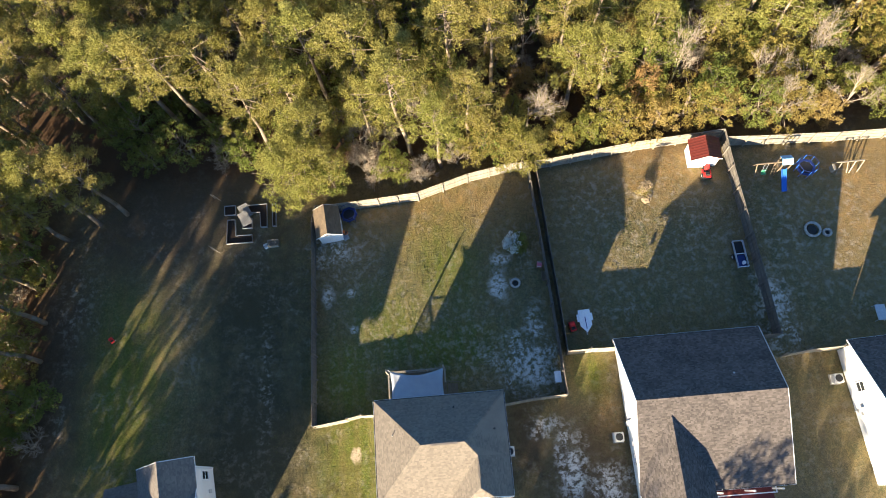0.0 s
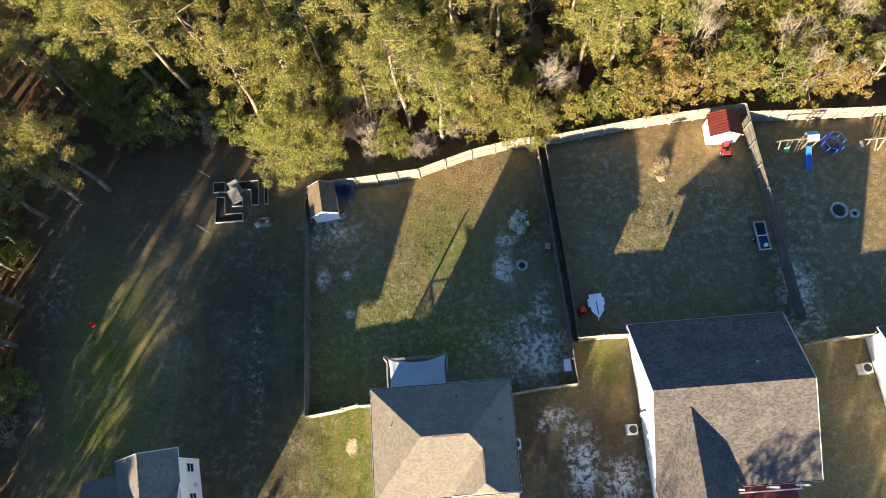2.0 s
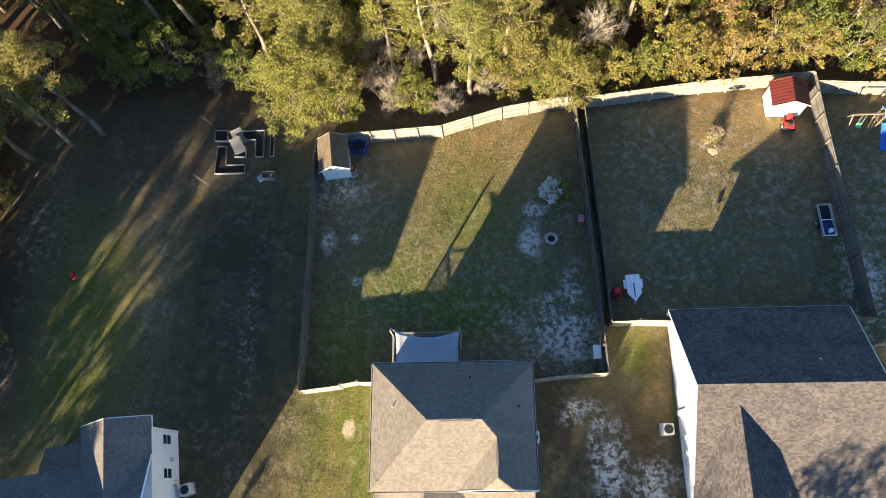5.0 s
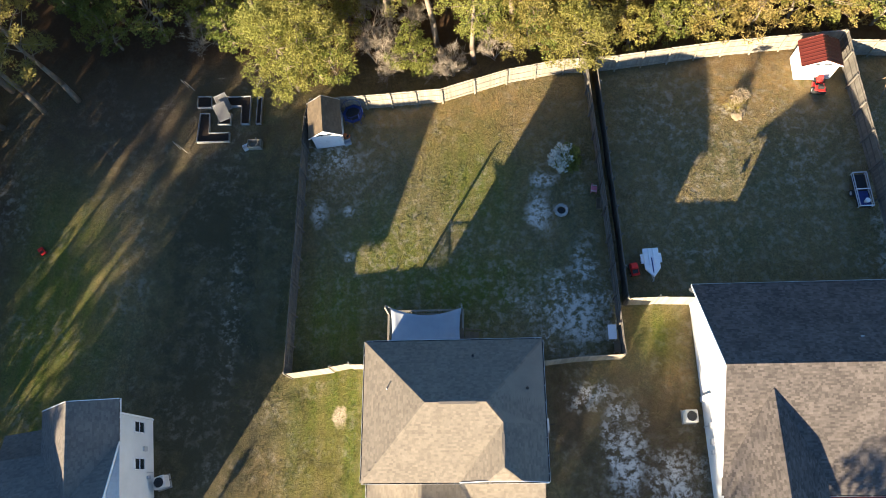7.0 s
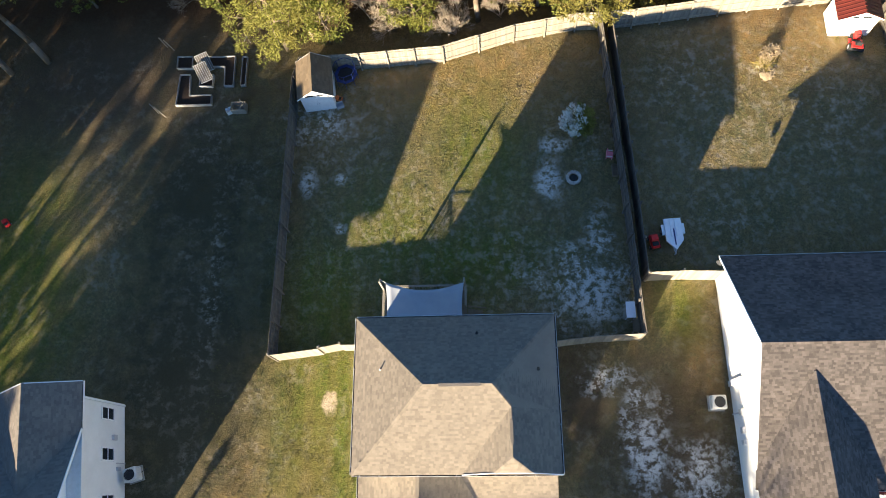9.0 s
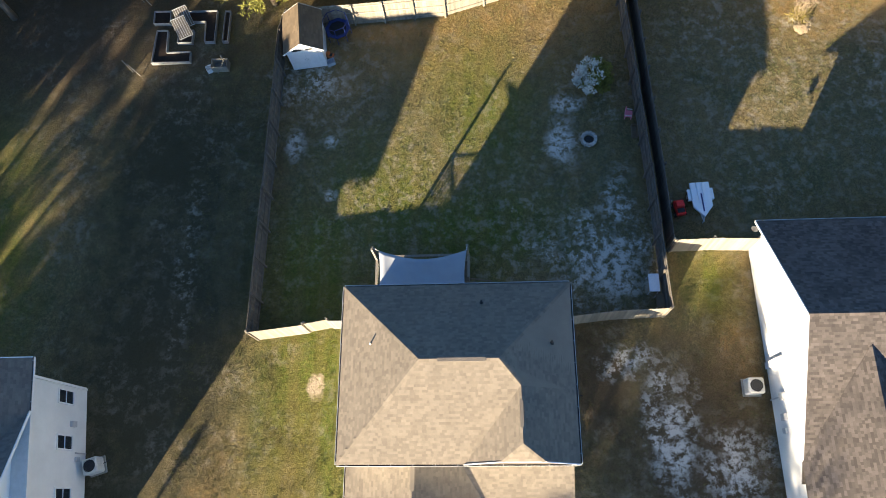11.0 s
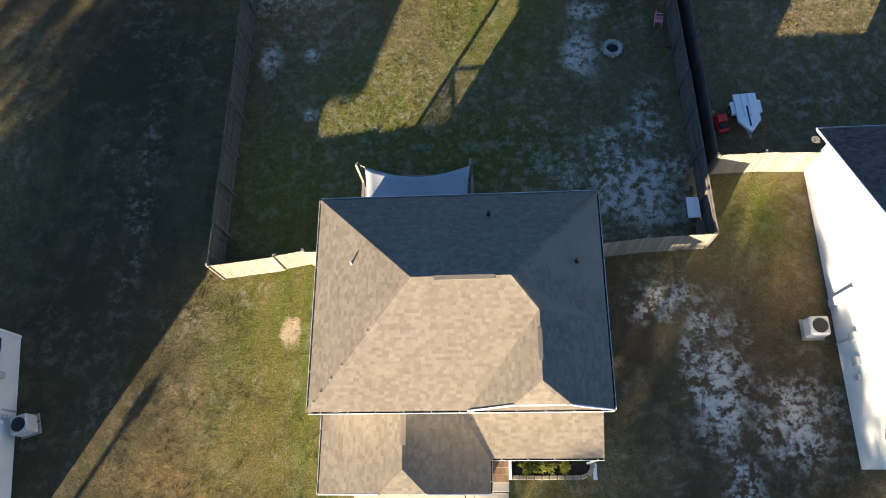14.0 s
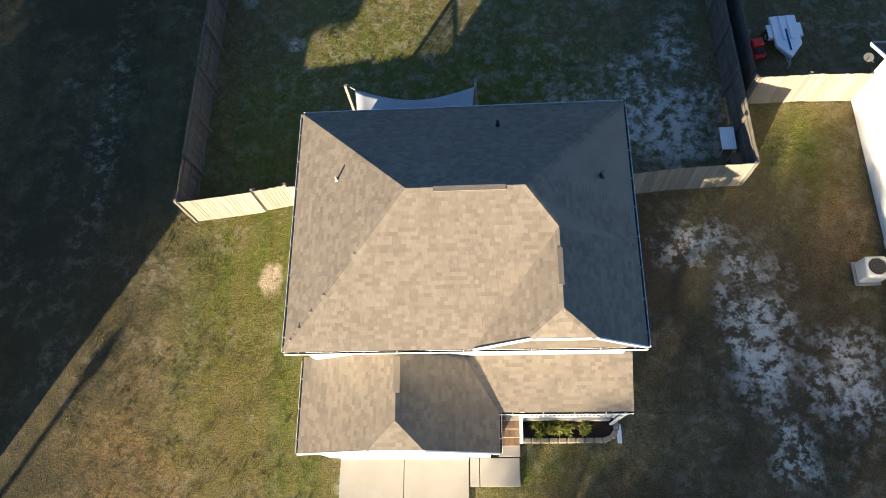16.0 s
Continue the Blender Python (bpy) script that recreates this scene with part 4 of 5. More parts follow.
# the woods behind and along the field
tries = 0
while tries < 5600:
    tries += 1
    x, y = rng.uniform(-54, 48), rng.uniform(-24, 57)
    north = y > (33.2 if x > -17 else 34.5) and y < 57
    west = x < -37.5 - 1.2 * math.sin(y * 0.4) and x > -50 and y > -22
    if not (north or west):
        continue
    if x > -17 and north and y < 36 and rng.random() < 0.3:
        continue
    lane = x * 0.866 - y * 0.5
    if west and not north and y < 9 and (-37.4 < lane < -28.6 or lane > -27.2) and rng.random() < (0.97 if lane < -28 else 0.8):
        continue
    if free(x, y, 2.75 if x < 8 else 2.9):
        r = rng.random()
        if x > 6:
            k = PINES if r < 0.55 else GOLDS if r < 0.75 else GREENS if r < 0.88 else BARES
        else:
            k = PINES if r < 0.84 else GREENS if r < 0.95 else BARES
        plant(k, x, y)
# unseen scattered trees, added to break up the low sun over the field
for lane, y, k, i in ((-33.7, -6.0, GREENS, 2), (-34.0, -11.0, BARES, 1), (-36.0, -9.0, BARES, 2), (-31.0, -16.0, BARES, 0), (-30.4, -8.0, BARES, 2), (-29.6, -14.0, GREENS, 2), (-33.2, -14.5, PINES, 0), (-28.6, -10.0, PINES, 1), (-38.2, -6.0, PINES, 3), (-38.4, -1.0, GREENS, 2)):
    plant(k, (lane + 0.5 * y) / 0.866, y, i)
# unseen trees to the south, added so their shade falls on yards and roof
for x, y, k, i, s in ((-11.0, -26.5, PINES, 0, 0.78), (-9.0, -25.0, PINES, 1, 0.72), (-6.9, -27.0, PINES, 0, 0.78), (-5.5, -24.5, BARES, 2, 1.0), (-4.4, -28.0, PINES, 1, 0.76), (-8.0, -22.6, PINES, 0, 0.7), (-6.0, -21.5, PINES, 1, 0.66), (-10.2, -29.5, PINES, 0, 0.8), (-3.8, -23.4, PINES, 0, 0.7), (-2.6, -26.5, PINES, 0, 0.74), (-8.0, -29.0, PINES, 2, 0.8), (7.3, -19.5, GREENS, 1, 1.9), (9.5, -21.0, BARES, 2, 1.0),
                      (7.4, -24.0, PINES, 0, 0.74), (8.9, -23.0, PINES, 1, 0.7), (10.2, -25.0, PINES, 0, 0.74), (12.4, -24.0, GREENS, 2, 1.35), (8.6, -27.5, PINES, 0, 0.76), (8.0, -26.0, PINES, 2, 0.86),
                      (1.0, -17.0, BARES, 1, 0.95), (-12.0, -27.5, PINES, 2, 0.76), (-13.3, -25.0, PINES, 1, 0.78), (-11.6, -24.6, PINES, 0, 0.78), (-12.8, -29.8, PINES, 2, 0.8), (-9.8, -27.6, PINES, 1, 0.78)):
    plant(k, x, y, i, scale=s)
# lower trees filling the gaps of the woods
tries = 0
while tries < 800:
    tries += 1
    x, y = rng.uniform(-34, 46), rng.uniform(31.5, 47)
    if x < -17 and y < 34.5:
        continue
    if free(x, y, 1.55):
        r = rng.random()
        k = (GREENS if r < 0.6 else GOLDS if r < 0.85 else BRUSH) if x < 6 else (GREENS if r < 0.38 else GOLDS if r < 0.78 else RUSTS if r < 0.9 else BRUSH)
        plant(k, x, y, scale=rng.uniform(0.7, 1.25))
# undergrowth along the edge of the field
for j in range(34):
    x, y = rng.uniform(-45, -37.2), -6 + 1.05 * j + rng.uniform(-0.5, 0.5)
    plant((GREENS, BRUSH, GREENS, GOLDS)[j % 4], x, y, scale=rng.uniform(0.6, 0.95))

# ---- paving ----
def slab_path():
    d = thing("driveway", "pale concrete driveway slabs in front of the garage", "driveway", kind="structure")
    for i in range(2):
        for j in range(3):
            part("slab", boxes(((-6.86 + 2.15 * i, -2.72 - 2.4 * j, 0.02), (2.13, 2.38, 0.12)), bevel=0.01), M["concrete"], d)
    w = thing("walkway", "pale concrete walkway slabs leading to brick steps", "path", kind="structure")
    for c, s in (((-2.3, -1.32, 0.02), (0.7, 0.5, 0.1)), ((-2.62, -2.05, 0.02), (1.3, 0.9, 0.1)), ((-3.45, -2.05, 0.02), (0.3, 0.9, 0.1))):
        part("slab", boxes((c, s), bevel=0.01), M["concrete"], w)

slab_path()

def flower_bed():
    b = thing("flower_bed", "mulched flower bed edged with tan blocks beside the porch", "flower bed")
    part("mulch", prism([(-1.82, -1.02), (0.95, -1.02), (1.2, -0.8), (1.2, -0.3), (-1.82, -0.3)], -0.05, 0.12), M["soil"], b)
    pts = [(-1.7 + 0.29 * i, -1.06, 0) for i in range(9)] + [(0.9, -1.02, 20), (1.13, -0.87, 55), (1.22, -0.6, 90), (1.22, -0.33, 90)]
    me = None
    for x, y, r in pts:
        if me is None:
            ob = part("block", boxes(((0, 0, 0.1), (0.27, 0.17, 0.2)), bevel=0.025), M["block"], b, at=pose(x, y, 0, 0, 0, r))
            me = ob.data
        else:
            link("block", me, None, b, at=pose(x, y, 0, 0, 0, r))
    r = random.Random(5)
    for x, y, s in ((-1.15, -0.75, 0.28), (-0.85, -0.6, 0.34), (-0.45, -0.72, 0.26), (-1.4, -0.6, 0.2), (0.25, -0.62, 0.24), (0.1, -0.8, 0.16)):
        cl = [(x + r.gauss(0, s * 0.4), y + r.gauss(0, s * 0.3), 0.18 + r.random() * s, s * 0.4) for _ in range(8)]
        bm = bmesh.new()
        tube(bm, (x, y, 0.1), (x, y, 0.35), 0.02, 0.01)
        t = thing("garden_plant", "leafy green plant growing in the mulched bed", "plant", "bed plants")
        part("stem", bm, M["bark"], t)
        raw("leaves", *leaf_cloud(cl, r, 26, 0.13, 0.06), M["leaf_green"], t)["kind"] = "stuff"

flower_bed()

# ---- deck and shade sail ----
def deck():
    d = thing("deck", "raised timber back deck with rails and posts", "deck")
    for i in range(22):
        part("deck_board", boxes(((-5.45, 8.05 + 0.142 * i, 0.6), (4.7, 0.135, 0.04))), M["timber"], d)
    for x in (-7.72, -6.1, -4.6, -3.15):
        part("post", boxes(((x, 11.0, 0.85 if -7 < x < -4 else 1.55), (0.1, 0.1, 1.75 if -7 < x < -4 else 3.1))), M["fence"], d)
    part("post", boxes(((-7.74, 10.85, 1.65), (0.09, 0.09, 3.3))), M["fence"], d)
    part("post", boxes(((-7.74, 8.4, 0.85), (0.1, 0.1, 1.75))), M["fence"], d)
    for a, b in (((-7.72, 11.0), (-3.15, 11.0)), ((-7.74, 8.1), (-7.74, 11.0)), ((-3.13, 9.9), (-3.13, 11.0))):
        c = ((a[0] + b[0]) / 2, (a[1] + b[1]) / 2)
        s = (abs(a[0] - b[0]) + 0.12, abs(a[1] - b[1]) + 0.12)
        part("rail", boxes(((*c, 1.68), (*s, 0.05))), M["fence"], d)
        part("rail", boxes(((*c, 0.8), (max(0.04, s[0] - 0.1), max(0.04, s[1] - 0.1), 0.06))), M["fence"], d)
        n = int(max(s) / 0.16)
        for k in range(n):
            f = (k + 0.5) / n
            part("baluster", boxes(((a[0] + (b[0] - a[0]) * f, a[1] + (b[1] - a[1]) * f, 1.24), (0.035, 0.035, 0.84))), M["fence"], d)
    for i in range(3):
        part("step", boxes(((-2.9 + 0.28 * i, 9.4, 0.5 - 0.18 * i), (0.28, 1.0, 0.05)), ((-2.9 + 0.28 * i, 8.92, 0.25 - 0.09 * i), (0.26, 0.05, 0.5 - 0.18 * i))), M["timber"], d)
    part("step_rail", boxes(((-2.55, 9.95, 0.75), (1.2, 0.06, 0.08), Euler((0, 0.45, 0)).to_matrix())), M["timber"], d)
    n = 14
    V = []
    for top in (0.012, 0.0):
        for j in range(n + 1):
            for i in range(n + 1):
                u, v = i / n, j / n
                x0, x1 = -7.45 + 0.12 * math.sin(math.pi * v), -3.17 - 0.12 * math.sin(math.pi * v)
                y0, y1 = 8.1, 10.8 + 0.08 * (1 - u) - 0.42 * math.sin(math.pi * u)
                z = 2.95 - 0.28 * math.sin(math.pi * u) * math.sin(math.pi * v) - 0.1 * math.sin(math.pi * u) + top
                V.append((x0 + (x1 - x0) * u, y0 + (y1 - y0) * v, z))
    F, w, k = [], n + 1, (n + 1) ** 2
    for j in range(n):
        for i in range(n):
            a = j * w + i
            F += [(a, a + 1, a + w + 1, a + w), (k + a, k + a + w, k + a + w + 1, k + a + 1)]
    for i in range(n):
        for a, b in ((i, i + 1), (n * w + i + 1, n * w + i), ((i + 1) * w, i * w), (i * w + n, (i + 1) * w + n)):
            F.append((b, a, k + a, k + b))
    s = thing("shade_sail", "pale blue-grey cloth shade sail stretched over the deck", "shade sail")
    ob = raw("cloth", V, F, M["sail"], s)
    for f in ob.data.polygons:
        f.use_smooth = True
    for p, q in (((-7.45, 10.88, 2.95), (-7.72, 11.0, 3.05)), ((-3.17, 10.8, 2.95), (-3.15, 11.0, 3.05)), ((-7.45, 8.1, 2.95), (-7.6, 7.98, 3.0)), ((-3.17, 8.1, 2.95), (-3.0, 7.98, 3.0))):
        part("rope", tubes((p, q, 0.012)), M["trim"], s)

deck()

# ---- sheds ----
def shed(at, w, d, eave, ridge, label, roofmat, seams=False):
    s = thing("garden_shed", label, "shed", at=at)
    t = 0.06
    for c, z in (((0, -d / 2 + t / 2), (w, t)), ((0, d / 2 - t / 2), (w, t)), ((-w / 2 + t / 2, 0), (t, d - 2 * t)), ((w / 2 - t / 2, 0), (t, d - 2 * t))):
        part("wall", boxes(((*c, eave / 2), (*z, eave))), M["trim"], s)
    for y, n in ((-d / 2, -1), (d / 2, 1)):
        pts = [(-w / 2, y, eave - 0.02), (w / 2, y, eave - 0.02), (0, y, ridge - 0.04)]
        gable_wall(s, pts if n < 0 else pts[::-1], (0, n, 0), M["trim"])
    o = 0.16
    for sx in (-1, 1):
        k = (ridge - eave) / (w / 2)
        pts = [(sx * (w / 2 + o), sx * (d / 2 + o), eave - o * k), (sx * (w / 2 + o), -sx * (d / 2 + o), eave - o * k), (0, -sx * (d / 2 + o), ridge), (0, sx * (d / 2 + o), ridge)]
        pts = [pts[1], pts[0], pts[3], pts[2]]
        if seams:
            P = [Vector(q) for q in pts]
            n = 4
            deckf = raw("roof_slope", [tuple(q) for q in P] + [tuple(q - Vector((0, 0, 0.04))) for q in P], [(0, 1, 2, 3), (7, 6, 5, 4)] + [(i, 4 + i, 4 + (i + 1) % 4, (i + 1) % 4) for i in range(4)], roofmat, s)
            m = int((d + 2 * o) / 0.23)
            for i in range(m + 1):
                f = i / m
                a, b = P[0] + (P[1] - P[0]) * f, P[3] + (P[2] - P[3]) * f
                part("seam", tubes((a + Vector((0, 0, 0.01)), b + Vector((0, 0, 0.01)), 0.022), n=5), roofmat, deckf)
        else:
            roof_face(s, pts, roofmat, 0.05, 0.14, 0.3, seed=61 + sx)
        rake(s, pts[0], pts[3], 0.09)
        rake(s, pts[1], pts[2], 0.09)
    for x in (-0.37, 0.37):
        dr = part("door", boxes(((x, -d / 2 - 0.02, eave * 0.47), (0.72, 0.035, eave * 0.88)), ((x, -d / 2 - 0.045, eave * 0.88), (0.72, 0.02, 0.07)), ((x, -d / 2 - 0.045, 0.1), (0.72, 0.02, 0.07))), M["trim"], s, "white panelled shed door")
        part("handle", boxes(((x * 0.2, -d / 2 - 0.06, eave * 0.5), (0.03, 0.03, 0.14))), M["metal"], dr)
        part("vent_grille", boxes(((x, -d / 2 - 0.03, eave * 0.97), (0.5, 0.03, 0.08))), M["black"], s, "dark vent grille")
    return s

shed(pose(-12.5, 24.75, 0, 0, 0, 6), 2.0, 2.5, 1.85, 2.55, "white garden shed with brown shingle roof and double doors", M["shed_roof"])
shed(pose(21.35, 28.2, 0, 0, 0, -2), 2.4, 1.75, 1.9, 2.5, "white garden shed with dark red metal roof", M["red_metal"], True)

# ---- machines and meters ----
def ac_unit(x, y, r=0):
    a = thing("air_conditioner", "cream outdoor air conditioning unit with round top fan on a pad", "air conditioner", "air conditioning units", at=pose(x, y, 0, 0, 0, r))
    part("pad", boxes(((0, 0, 0.03), (0.84, 0.84, 0.1)), bevel=0.01), M["concrete"], a)
    part("body", boxes(((0, 0, 0.45), (0.74, 0.74, 0.74)), bevel=0.06), M["cream"], a)
    for k in range(4):
        for i in range(7):
            v = Vector((-0.27 + 0.09 * i, 0.375, 0.45))
            v.rotate(Euler((0, 0, k * math.pi / 2)))
            part("louvre", boxes((v, (0.012, 0.012, 0.56))), M["metal"], a)
    bm = bmesh.new()
    tube(bm, (0, 0, 0.815), (0, 0, 0.83), 0.28, 0.28, 24)
    f = part("fan_grille", bm, M["black"], a, "black round fan opening")
    for rr in (0.3, 0.21, 0.12):
        part("grille_ring", ring(bmesh.new(), (0, 0, 0.832), rr, 0.012, 0.012, 20), M["dish"], f)
    part("pipe", tubes(((0.3, 0, 0.2), (0.75, 0.1, 0.2), 0.02)), M["black"], a)

ac_unit(10.22, 4.5)
ac_unit(-21.6, 1.0, 18)
ac_unit(28.1, 7.6)
ac_unit(1.5, 4.1)

# ---- rings of stones ----
def fire_pit(x, y, r, n, label):
    p = thing("fire_pit", label, "fire pit", at=pose(x, y, 0))
    bm = bmesh.new()
    tube(bm, (0, 0, -0.05), (0, 0, 0.05), r * 0.72, r * 0.66, 18)
    part("ash", bm, M["ash"], p, "black ash and charred wood")
    rg = random.Random(n)
    for lay in range(2):
        for k in range(n):
            a = (k + 0.5 * lay) * math.tau / n
            part("stone", boxes(((0, 0, 0), (math.tau * r / n * 0.93, 0.17, 0.12)), bevel=0.025), M["stone"], p, at=pose(r * math.cos(a), r * math.sin(a), 0.07 + 0.13 * lay, rg.uniform(-3, 3), rg.uniform(-3, 3), math.degrees(a) + 90))

fire_pit(3.5, 18.05, 0.37, 12, "round stone fire pit with black ash on bare sand")
fire_pit(29.5, 20.4, 0.62, 17, "wide stone fire pit ring on the shaded lawn")
fire_pit(30.65, 20.0, 0.3, 9, "small stone ring beside the fire pit")

# ---- trampolines and play things ----
def trampoline(x, y, r, label, legs="navy"):
    t = thing("trampoline", label, "trampoline", at=pose(x, y, 0))
    bm = bmesh.new()
    tube(bm, (0, 0, 0.6), (0, 0, 0.61), r * 0.72, r * 0.72, 8)
    part("jumping_mat", bm, M["mesh"], t, "black woven mat")
    part("padding", ring(bmesh.new(), (0, 0, 0.58), r, r * 0.27, 0.05, 8), M["navy"], t)
    for k in range(8):
        a = k * math.tau / 8
        c, s = math.cos(a) * r, math.sin(a) * r
        part("pole", tubes(((c, s, 0), (c, s, 1.35), 0.02)), M[legs], t)
    part("net_rail", ring(bmesh.new(), (0, 0, 1.33), r + 0.02, 0.03, 0.03, 8), M["navy"], t)

trampoline(-10.75, 25.75, 0.75, "small round navy trampoline beside the shed")
trampoline(30.1, 26.05, 0.85, "round navy trampoline with blue poles", "blue")

def swing_set():
    s = thing("swing_set", "timber swing set with blue slide and pale blue canopy", "swing set")
    part("beam", boxes(((26.7, 26.28, 1.75), (2.4, 0.1, 0.12))), M["timber"], s)
    for dy in (-0.75, 0.6):
        part("leg", tubes(((25.6, 26.3 + dy, 0), (25.55, 26.3, 1.75), 0.05)), M["timber"], s)
    for dx in (0, 0.9):
        for dy in (-0.35, 0.35):
            part("tower_post", boxes(((27.55 + dx * 0.85, 26.25 + dy, 1.05), (0.08, 0.08, 2.1))), M["timber"], s)
    part("platform", boxes(((27.93, 26.25, 1.0), (0.85, 0.8, 0.06))), M["timber"], s)
    part("canopy", boxes(((27.93, 26.05, 2.2), (0.95, 0.55, 0.03), Euler((0.5, 0, 0)).to_matrix()), ((27.93, 26.47, 2.2), (0.95, 0.55, 0.03), Euler((-0.5, 0, 0)).to_matrix())), surf("pale_blue_tarp", (0.3, 0.55, 0.75), (0.25, 0.48, 0.68), 3, 0.6, 0.05), s, "pale blue tarpaulin canopy")
    bm, last = bmesh.new(), None
    for i in range(8):
        f = i / 7
        y, z = 25.85 - 1.7 * f, 0.98 * (1 - f) ** 1.2 + 0.1
        row = [bm.verts.new((27.95 + dx, y, z + dz)) for dx, dz in ((-0.22, 0.16), (-0.18, 0.16), (-0.17, 0.03), (0.17, 0.03), (0.18, 0.16), (0.22, 0.16), (0.21, 0.0), (-0.21, 0.0))]
        if last:
            for k in range(8):
                bm.faces.new((last[k], last[(k + 1) % 8], row[(k + 1) % 8], row[k]))
        else:
            bm.faces.new(row)
        last = row
    bm.faces.new(last[::-1])
    bmesh.ops.recalc_face_normals(bm, faces=bm.faces)
    part("slide", bm, M["blue"], s, "bright blue plastic slide")
    for x in (26.25, 26.55):
        part("chain", tubes(((x, 26.28, 1.72), (x - 0.05, 25.95, 0.5), 0.012), n=4), M["metal"], s)
    part("swing_seat", boxes(((26.38, 25.93, 0.52), (0.42, 0.3, 0.1)), ((26.38, 26.06, 0.7), (0.42, 0.05, 0.35)), bevel=0.02), M["green_plastic"], s, "green baby swing seat")
    for x in (27.02, 27.3):
        part("ladder_side", tubes(((x, 26.2, 1.7), (x - 0.1, 25.5, 0.0), 0.013)), M["timber"], s)
    for i in range(5):
        f = 0.15 + 0.17 * i
        part("rung", tubes(((27.02 - 0.1 * f, 26.2 - 0.7 * f, 1.7 * (1 - f)), (27.3 - 0.1 * f, 26.2 - 0.7 * f, 1.7 * (1 - f)), 0.015)), M["timber"], s)

swing_set()

def old_frame():
    s = thing("timber_frame", "pale weathered timber play frame with crossed legs", "play frame")
    part("beam", boxes(((33.9, 25.95, 1.2), (2.0, 0.09, 0.1))), M["fence"], s)
    for x, k in ((33.0, 1), (33.5, -1), (34.2, 1), (34.9, 1)):
        for dy in (-0.55, 0.55):
            part("leg", tubes(((x - 0.25 * k, 25.95 + dy, 0), (x, 25.95, 1.2), 0.05)), M["fence"], s)
    part("brace", boxes(((32.5, 25.8, 0.35), (0.22, 0.6, 0.7)), bevel=0.02), M["fence"], s)

old_frame()

# ---- vehicles and small things on the lawns ----
def wheel(parent, x, y, r, w):
    bm = bmesh.new()
    tube(bm, (x - w / 2, y, r), (x + w / 2, y, r), r, r, 16)
    t = part("tyre", bm, M["black"], parent)
    bm = bmesh.new()
    tube(bm, (x - w / 2 - 0.005, y, r), (x + w / 2 + 0.005, y, r), r * 0.55, r * 0.55, 12)
    part("rim", bm, M["metal"], t)

def boat_trailer():
    b = thing("boat", "small white boat with pointed bow on a trailer", "boat", at=pose(8.95, 14.1, 0, 0, 0, 3))
    deck_pts = [(-0.5, 0.95), (-0.5, -0.42), (0, -1.0), (0.5, -0.42), (0.5, 0.95)]
    bm = bmesh.new()
    rings = []
    for z, k in ((0.3, 0.72), (0.46, 0.95), (0.58, 1.0), (0.62, 0.94)):
        rings.append([bm.verts.new((x * k, y * (0.5 + 0.5 * k), z)) for x, y in deck_pts])
    for r0, r1 in zip(rings, rings[1:]):
        for i in range(5):
            bm.faces.new((r0[i], r0[(i + 1) % 5], r1[(i + 1) % 5], r1[i]))
    bm.faces.new(rings[-1])
    bm.faces.new(rings[0][::-1])
    bmesh.ops.recalc_face_normals(bm, faces=bm.faces)
    part("hull", bm, M["aluminium"], b)
    part("seat_ridge", boxes(((-0.14, 0.35, 0.65), (0.1, 1.1, 0.07)), ((0.14, 0.35, 0.65), (0.1, 1.1, 0.07)), bevel=0.015), M["aluminium"], b)
    part("slot", boxes(((0, -0.2, 0.626), (0.07, 1.0, 0.02))), M["navy"], b, "dark slot along the bow")
    for x in (-0.56, 0.56):
        part("fender", boxes(((x, 0.3, 0.52), (0.2, 0.62, 0.04)), ((x, 0.58, 0.44), (0.2, 0.04, 0.16)), ((x, 0.02, 0.44), (0.2, 0.04, 0.16)), bevel=0.01), M["aluminium"], b)
        wheel(b, x, 0.3, 0.22, 0.13)
    part("trailer_frame", tubes(((-0.4, 0.9, 0.28), (0, -1.15, 0.28), 0.03), ((0.4, 0.9, 0.28), (0, -1.15, 0.28), 0.03), ((-0.56, 0.3, 0.24), (0.56, 0.3, 0.24), 0.03), ((0, -1.1, 0.28), (0, -1.1, 0.0), 0.03)), M["metal"], b)

boat_trailer()

def utility_trailer():
    b = thing("utility_trailer", "open steel utility trailer with a white bucket inside", "trailer", at=pose(22.8, 18.65, 0, 0, 0, 1))
    part("bed", boxes(((0, 0, 0.36), (0.86, 2.3, 0.04))), M["mesh"], b)
    for x in (-0.43, 0.43):
        part("side_rail", boxes(((x, 0, 0.7), (0.05, 2.36, 0.05)), ((x, 0, 0.5), (0.04, 2.34, 0.04)), ((x, -1.15, 0.53), (0.05, 0.05, 0.36)), ((x, 0, 0.53), (0.05, 0.05, 0.36)), ((x, 1.15, 0.53), (0.05, 0.05, 0.36))), M["metal"], b)
        wheel(b, x * 1.25, -0.1, 0.24, 0.14)
    for y in (-1.17, 0.0, 1.17):
        part("cross_rail", boxes(((0, y, 0.7), (0.9, 0.06, 0.06))), M["aluminium"] if y < 0.5 else M["metal"], b)
    part("liner", boxes(((0, -0.58, 0.4), (0.74, 1.05, 0.02))), M["navy"], b)
    bk = thing("bucket", "white plastic bucket lying in the trailer", "bucket", at=pose(22.92, 17.85, 0.4))
    bm = bmesh.new()
    tube(bm, (0, 0, 0.02), (0, 0, 0.3), 0.12, 0.15, 14)
    part("pail", bm, M["trim"], bk)
    part("rim", ring(bmesh.new(), (0, 0, 0.29), 0.165, 0.02, 0.03, 14), M["trim"], bk)

utility_trailer()

